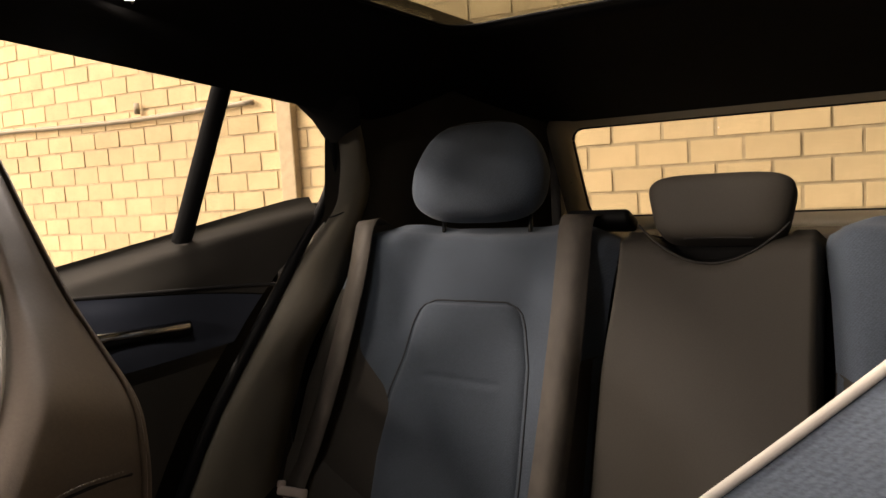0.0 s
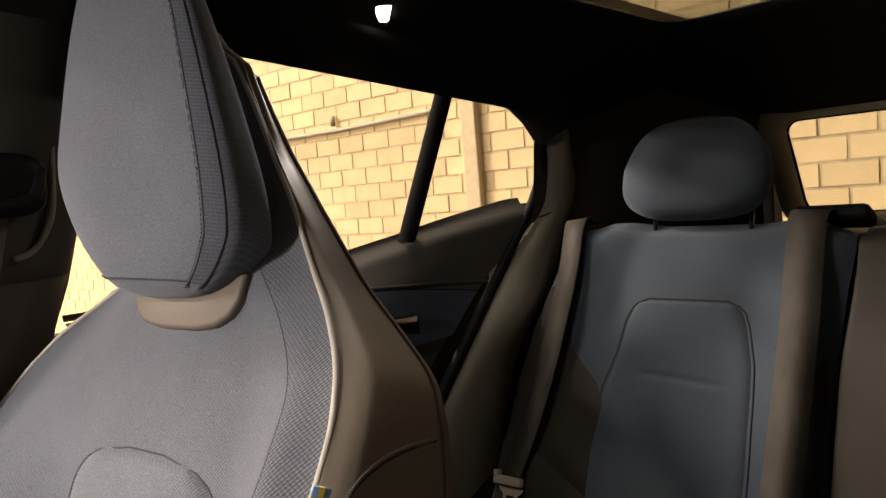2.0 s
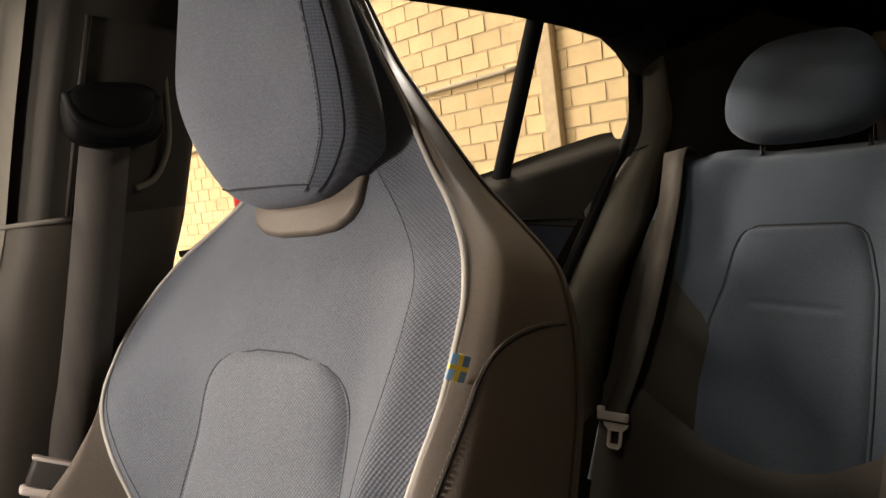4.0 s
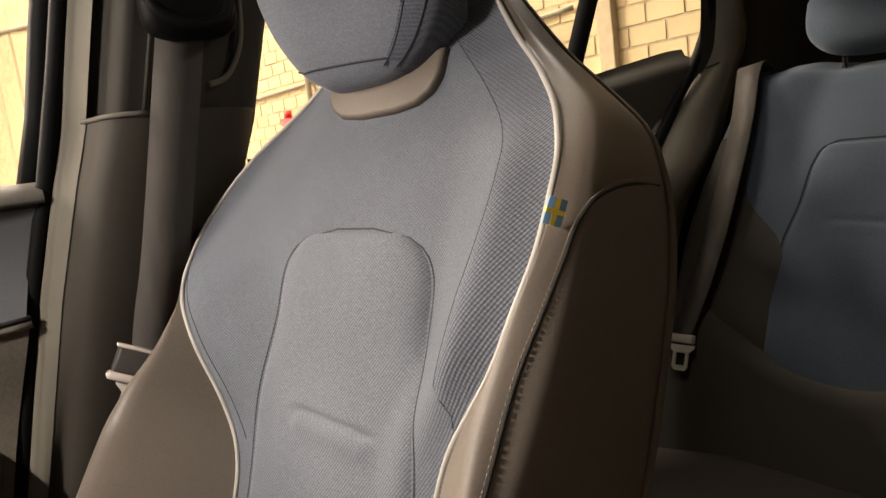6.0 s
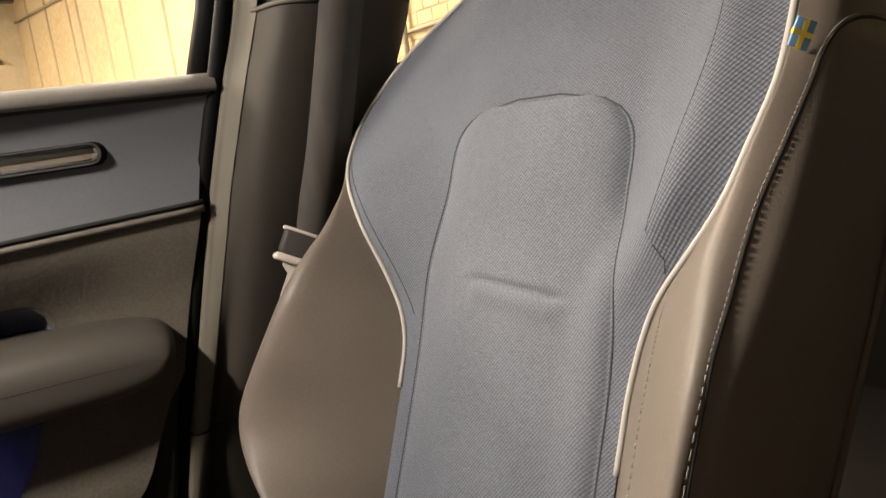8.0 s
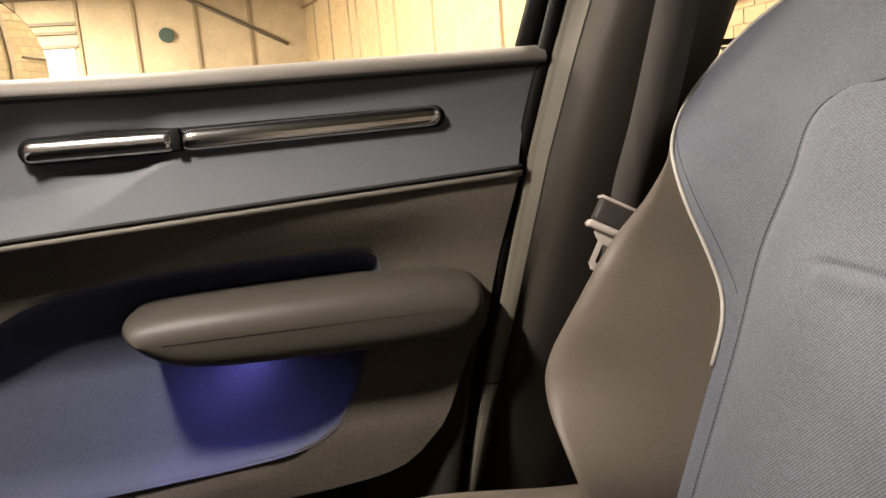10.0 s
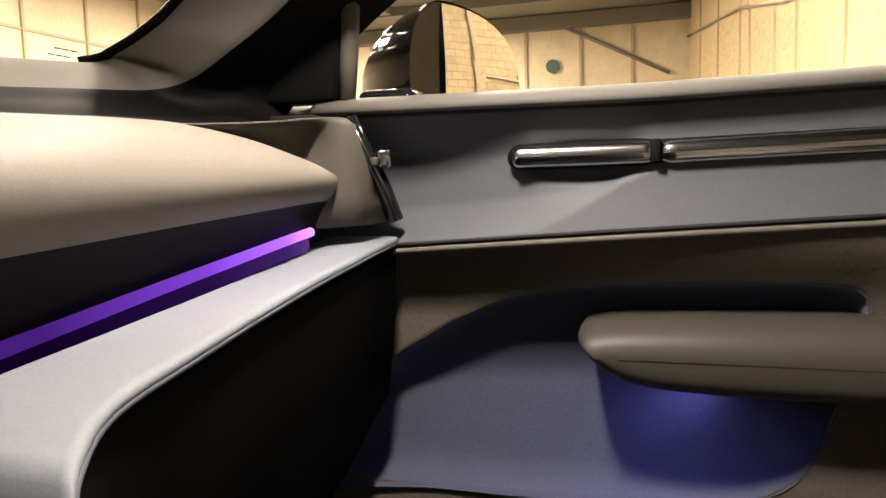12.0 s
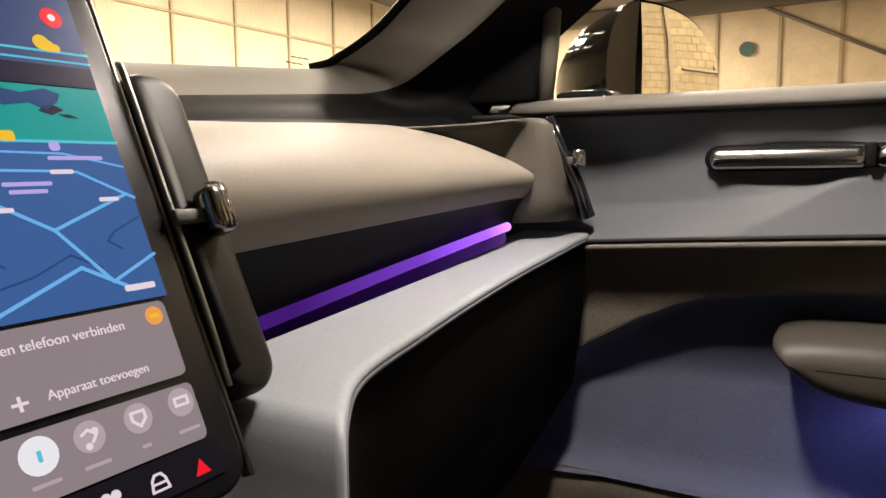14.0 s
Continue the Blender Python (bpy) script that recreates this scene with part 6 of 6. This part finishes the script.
def slab(x0, x1, h0, h1, out, r=0.0, thick=0.0006):
    w, hh = x1 - x0, h1 - h0
    r = min(r, w / 2 - 1e-4, hh / 2 - 1e-4)
    o = rounded(w, hh, r, 5) if r > 0 else [(-w / 2, -hh / 2), (w / 2, -hh / 2), (w / 2, hh / 2), (-w / 2, hh / 2)]
    return prism([(x - (x0 + x1) / 2, y + (h0 + h1) / 2) for x, y in o], out - thick, out, "z")


part("casing", joined(prism([(x - 0.18, y + 0.0745) for x, y in rounded(0.36, 0.283, 0.018, 6)], -0.012, 0.0, "z", 0.003)), plastic("bezel_black", (0.005, 0.005, 0.006), 0.25, 900, 0.1), disp, "black glass casing")




def lit(name, r, g, b, k=1.0):
    """A lit part of the display, by its shown colour in 0 to 255."""
    lin = tuple((c / 255 / 12.92 if c < 10 else ((c / 255 + 0.055) / 1.055) ** 2.4) for c in (r, g, b))
    m = Mat(name, (0.004, 0.004, 0.004), 0.25)
    m.b.inputs["Emission Color"].default_value = (*lin, 1)
    m.b.inputs["Emission Strength"].default_value = 0.85 * k
    m.b.inputs["Specular IOR Level"].default_value = 0.05
    return m.m


NAVY, DUSK, TEAL, SEA = lit("lit_navy", 62, 78, 122), lit("lit_dusk", 34, 30, 52), lit("lit_teal", 8, 158, 150), lit("lit_blue", 60, 98, 158)
ROAD, CYAN, MAUVE, INK = lit("lit_road", 112, 184, 245), lit("lit_cyan", 90, 200, 225), lit("lit_card", 148, 134, 138), lit("lit_text", 240, 222, 232)
SUNNY, RED, ORANGE, WHITE, SLATE = lit("lit_yellow", 250, 200, 40), lit("lit_red", 250, 25, 40), lit("lit_orange", 250, 165, 80), lit("lit_white", 245, 242, 248), lit("lit_slate", 40, 72, 120)
LILAC, DISC = lit("lit_lilac", 190, 175, 235), lit("lit_disc", 186, 168, 174)


def disc(x, h, r, out, n=20, fx=1.0):
    return prism([(-x + r * fx * math.cos(2 * math.pi * k / n), h + r * math.sin(2 * math.pi * k / n)) for k in range(n)], out - 0.0005, out, "z")


def line(pts, w, out):
    """Flat strokes through points given as (x, h)."""
    bms = []
    for (xa, ha), (xb, hb) in zip(pts, pts[1:]):
        a, b = Vector((-xa, ha)), Vector((-xb, hb))
        d = (b - a).normalized()
        n = Vector((-d.y, d.x)) * w / 2
        a, b = a - d * w * 0.3, b + d * w * 0.3
        bms.append(prism([tuple(a + n), tuple(a - n), tuple(b - n), tuple(b + n)], out - 0.0004, out, "z"))
    return joined(*bms)


def wording(text, x, h, size, out, align="RIGHT"):
    cu = bpy.data.curves.new("wording", "FONT")
    cu.body, cu.size, cu.align_x, cu.extrude = text, size, align, 0.0002
    ob = new("wording", cu)
    bpy.context.view_layer.update()
    me = bpy.data.meshes.new_from_object(ob)
    bpy.data.objects.remove(ob)
    bm = bmesh.new()
    bm.from_mesh(me)
    bpy.data.meshes.remove(me)
    return moved(bm, Matrix.Translation((-x, h, out)))


def show(name, bm, material, label=""):
    return part(name, bm, material, disp, label, False)


R0, RL = 0.0145, 0.345
show("top_bar", slab(R0, RL, 0.158, 0.205, 0.0010), NAVY, "lit navy status bar")
show("top_line", line([(R0, 0.1655), (RL, 0.1655)], 0.0011, 0.0014), CYAN)
show("top_line", line([(R0, 0.1605), (RL, 0.1605)], 0.0009, 0.0014), CYAN)
show("record_mark", disc(0.027, 0.185, 0.0056, 0.0014), RED, "red round mark")
show("record_dot", disc(0.027, 0.185, 0.0019, 0.0018), WHITE)
show("weather_mark", joined(disc(0.0335, 0.1685, 0.0032, 0.0016), disc(0.0365, 0.1700, 0.0040, 0.0016), disc(0.0300, 0.1675, 0.0022, 0.0016), slab(0.0285, 0.0375, 0.1655, 0.1685, 0.0016)), SUNNY, "yellow cloud mark")
show("dark_band", slab(R0, RL, 0.147, 0.1579, 0.0010), DUSK)
show("map_bay", slab(R0, RL, 0.1165, 0.1462, 0.0010), TEAL, "teal area of the map")
show("bay_island", prism([(-0.036, 0.142), (-0.043, 0.1445), (-0.055, 0.1415), (-0.066, 0.1435), (-0.075, 0.139), (-0.064, 0.1345), (-0.052, 0.1365), (-0.045, 0.133), (-0.0385, 0.1375)], 0.0010, 0.0014, "z"), SLATE)
show("bay_island", prism([(-0.0365, 0.1335), (-0.043, 0.1305), (-0.049, 0.1325), (-0.046, 0.1355), (-0.040, 0.1355)], 0.0010, 0.0014, "z"), DUSK)
show("bay_island", prism([(-0.0300, 0.1292), (-0.0365, 0.1296), (-0.040, 0.1312), (-0.034, 0.1312)], 0.0010, 0.0014, "z"), DUSK)
show("map_land", slab(R0, RL, 0.0345, 0.1164, 0.0010), SEA, "blue area of the map")
show("shore_line", line([(R0, 0.1166), (0.05, 0.1168), (0.09, 0.1166), (RL, 0.118)], 0.0013, 0.0014), CYAN)
for pts, w in (([(0.115, 0.104), (0.079, 0.085), (0.0595, 0.0728), (0.0185, 0.0889)], 0.0016), ([(0.13, 0.0225), (0.092, 0.0388), (0.053, 0.054), (0.030, 0.0400)], 0.0017), ([(0.0595, 0.0728), (0.0396, 0.0454), (0.014, 0.0565)], 0.0016),
               ([(0.12, 0.1035), (0.052, 0.1017), (0.040, 0.1010), (0.0185, 0.0889)], 0.0012), ([(0.11, 0.1125), (0.044, 0.1105), (0.0150, 0.1035)], 0.0009), ([(0.0185, 0.0889), (R0, 0.0868)], 0.0014)):
    show("map_road", line(pts, w, 0.0014), ROAD)
for pts in ([(0.0155, 0.0765), (0.031, 0.0700), (0.036, 0.0655), (0.030, 0.0610)], [(0.095, 0.048), (0.075, 0.0525), (0.056, 0.0605), (0.043, 0.053)], [(0.14, 0.075), (0.10, 0.07), (0.085, 0.058)]):
    show("map_path", line(pts, 0.0009, 0.0013), SLATE)
show("map_patch", slab(0.064, 0.0705, 0.1165, 0.1215, 0.0016, 0.001), SUNNY)
show("map_pin", slab(0.0445, 0.0495, 0.1120, 0.1165, 0.0016, 0.0015), LILAC)
for x0, x1, h in ((0.025, 0.052, 0.1082), (0.054, 0.076, 0.0955), (0.057, 0.074, 0.0918)):
    show("label_bar", slab(x0, x1, h - 0.0009, h + 0.0009, 0.0017, 0.0006), LILAC)
for x0, x1, h in ((0.042, 0.053, 0.1012), (0.0235, 0.0335, 0.0865), (0.0745, 0.082, 0.0835)):
    show("label_bar", slab(x0, x1, h - 0.0010, h + 0.0010, 0.0017, 0.0006), INK)
show("map_mark", slab(0.0195, 0.0355, 0.0395, 0.0425, 0.0017, 0.001), INK, "plain pale mark on the map")
show("card", slab(0.018, 0.34, -0.0055, 0.0325, 0.0010, 0.0035), MAUVE, "grey lit menu card")
show("card", slab(0.018, 0.34, -0.0375, -0.0095, 0.0010, 0.0035), MAUVE, "grey lit menu card")
show("card_mark", disc(0.0254, 0.0257, 0.0046, 0.0014), ORANGE, "orange round mark")
show("card_mark", slab(0.0228, 0.028, 0.0247, 0.0265, 0.0017, 0.0005), SUNNY)
show("card_text", wording("Een telefoon verbinden", 0.042, 0.0222, 0.0062, 0.0014), INK, "pale menu words")
show("card_text", wording("Apparaat toevoegen", 0.037, 0.0005, 0.0058, 0.0014), INK, "pale menu words")
show("plus_sign", joined(slab(0.0922, 0.0988, 0.0013, 0.0026, 0.0014), slab(0.0949, 0.0961, -0.0012, 0.0051, 0.0016)), INK)
for k, x in enumerate((0.0945, 0.073, 0.0497, 0.0266)):
    show("round_button", disc(x, -0.0195 + 0.0006 * k, 0.0078 if k == 0 else 0.0068, 0.0014), WHITE if k == 0 else DISC)
    show("button_text", slab(x - 0.0022 if k == 2 else x - 0.0058, x + 0.0022 if k == 2 else x + 0.0058, -0.0318, -0.0302, 0.0014, 0.0005), DISC)
show("button_mark", slab(0.0936, 0.0953, -0.0222, -0.0175, 0.0018, 0.0006), CYAN)
show("button_mark", joined(line([(0.0765, -0.0175), (0.0735, -0.0160), (0.0700, -0.0185), (0.0725, -0.0215)], 0.0012, 0.0018), disc(0.0745, -0.0228, 0.0015, 0.0018), disc(0.0705, -0.0172, 0.0015, 0.0018)), INK)
show("button_mark", line([(0.0530, -0.0155), (0.0465, -0.0155), (0.0465, -0.0190), (0.0497, -0.0220), (0.0530, -0.0190), (0.0530, -0.0155)], 0.0013, 0.0018), INK)
show("button_mark", line([(0.0300, -0.0155), (0.0232, -0.0155), (0.0232, -0.0190), (0.0300, -0.0190), (0.0300, -0.0155)], 0.0013, 0.0018), INK)
show("bottom_bar", slab(R0, RL, -0.0560, -0.0385, 0.0009), lit("lit_bar", 16, 13, 24))
show("hazard_mark", prism([(-0.0228, -0.0528), (-0.0312, -0.0528), (-0.0270, -0.0455)], 0.0010, 0.0014, "z"), RED, "red hazard triangle")
show("car_mark", joined(line([(0.0538, -0.0515), (0.0530, -0.0468), (0.0512, -0.0445), (0.0480, -0.0445), (0.0462, -0.0468), (0.0454, -0.0515), (0.0538, -0.0515)], 0.0011, 0.0014), line([(0.0525, -0.0485), (0.0467, -0.0485)], 0.0011, 0.0014)), INK)
show("seat_mark", joined(disc(0.0700, -0.0455, 0.0022, 0.0014), disc(0.0745, -0.0455, 0.0022, 0.0014)), INK)
part("side_rim", moved(box(0.0002, 0.0030, -0.064, 0.212, -0.009, -0.0015, 0.001), pose(0, 0, 0)), plain("dark_metal", (0.10, 0.09, 0.075), 0.35, 1.0), disp)

# air vent pod beside the display
pod = empty("display_air_vent", SM, "upright black air vent pod with a chrome knob beside the display", "air vent")
POD = plastic("pod_black", (0.010, 0.009, 0.008), 0.42, 900, 0.08)
part("pod_body", moved(prism(rounded(0.042, 0.190, 0.017, 8), -0.050, -0.002, "z", 0.009, 4), pose(0.0255, 0.069, 0.0, 0, 6, 0)), POD, pod, "black rounded pod")
part("pod_slot", moved(prism(rounded(0.010, 0.165, 0.004, 4), 0.0, 0.003, "z"), pose(0.0125, 0.072, -0.003)), BLACK, pod)
part("pod_strip", tube(spline([(0.0055, -0.018, -0.002), (0.0055, 0.02, 0.0), (0.0055, 0.10, 0.0), (0.0055, 0.150, 0.0), (0.0065, 0.163, -0.002), (0.009, 0.168, -0.006)], 30), 0.0019, 8), plain("brushed_strip", (0.16, 0.155, 0.14), 0.4, 1.0), pod, "thin metal strip")
part("vent_lever", moved(box(-0.013, 0.013, -0.0042, 0.0042, -0.003, 0.003, 0.002), pose(0.014, 0.0735, 0.004)), BELT_PLASTIC, pod)
knob = part("vent_knob", moved(box(-0.0085, 0.0085, -0.0135, 0.0135, -0.008, 0.009, 0.0055, 4), pose(0.0280, 0.0745, 0.006, 0, 10, 0)), plain("dark_chrome", (0.20, 0.19, 0.175), 0.18, 1.0), pod, "dark chrome knob")
for dx in (-0.0015, 0.0025):
    part("knob_line", moved(tube(spline([(dx - 0.004, 0.0145, 0.004), (dx, 0.0125, 0.0092), (dx, 0.0, 0.0098), (dx, -0.0115, 0.0092)], 20), 0.0006, 5), pose(0.0280, 0.0745, 0.006, 0, 10, 0)), CHROME, knob)

vanity = tagged(part("vanity_lamp", box(-0.63, -0.49, -0.660, -0.600, 1.592, 1.604, 0.004), BLACK), "small black lamp under the roof above the passenger, switched on", "lamp")
part("lamp_lens", box(-0.61, -0.51, -0.650, -0.614, 1.587, 1.594, 0.002), glowing("vanity_lens", (1.0, 0.92, 0.82), 8.0), vanity, "lit lens")
part("bracket", box(-0.59, -0.53, -0.612, -0.602, 1.600, 1.655, 0.003), BLACK, vanity)

# ---------------------------------------------------------------- single bricks behind the back window
one_brick = brick_mesh()
for s, z, proud in near_bricks:
    b = bpy.data.objects.new("brick", one_brick)
    scene.collection.objects.link(b)
    b.parent = wall_brick
    b.matrix_world = wall_m @ pose(s, proud + 0.01, z)
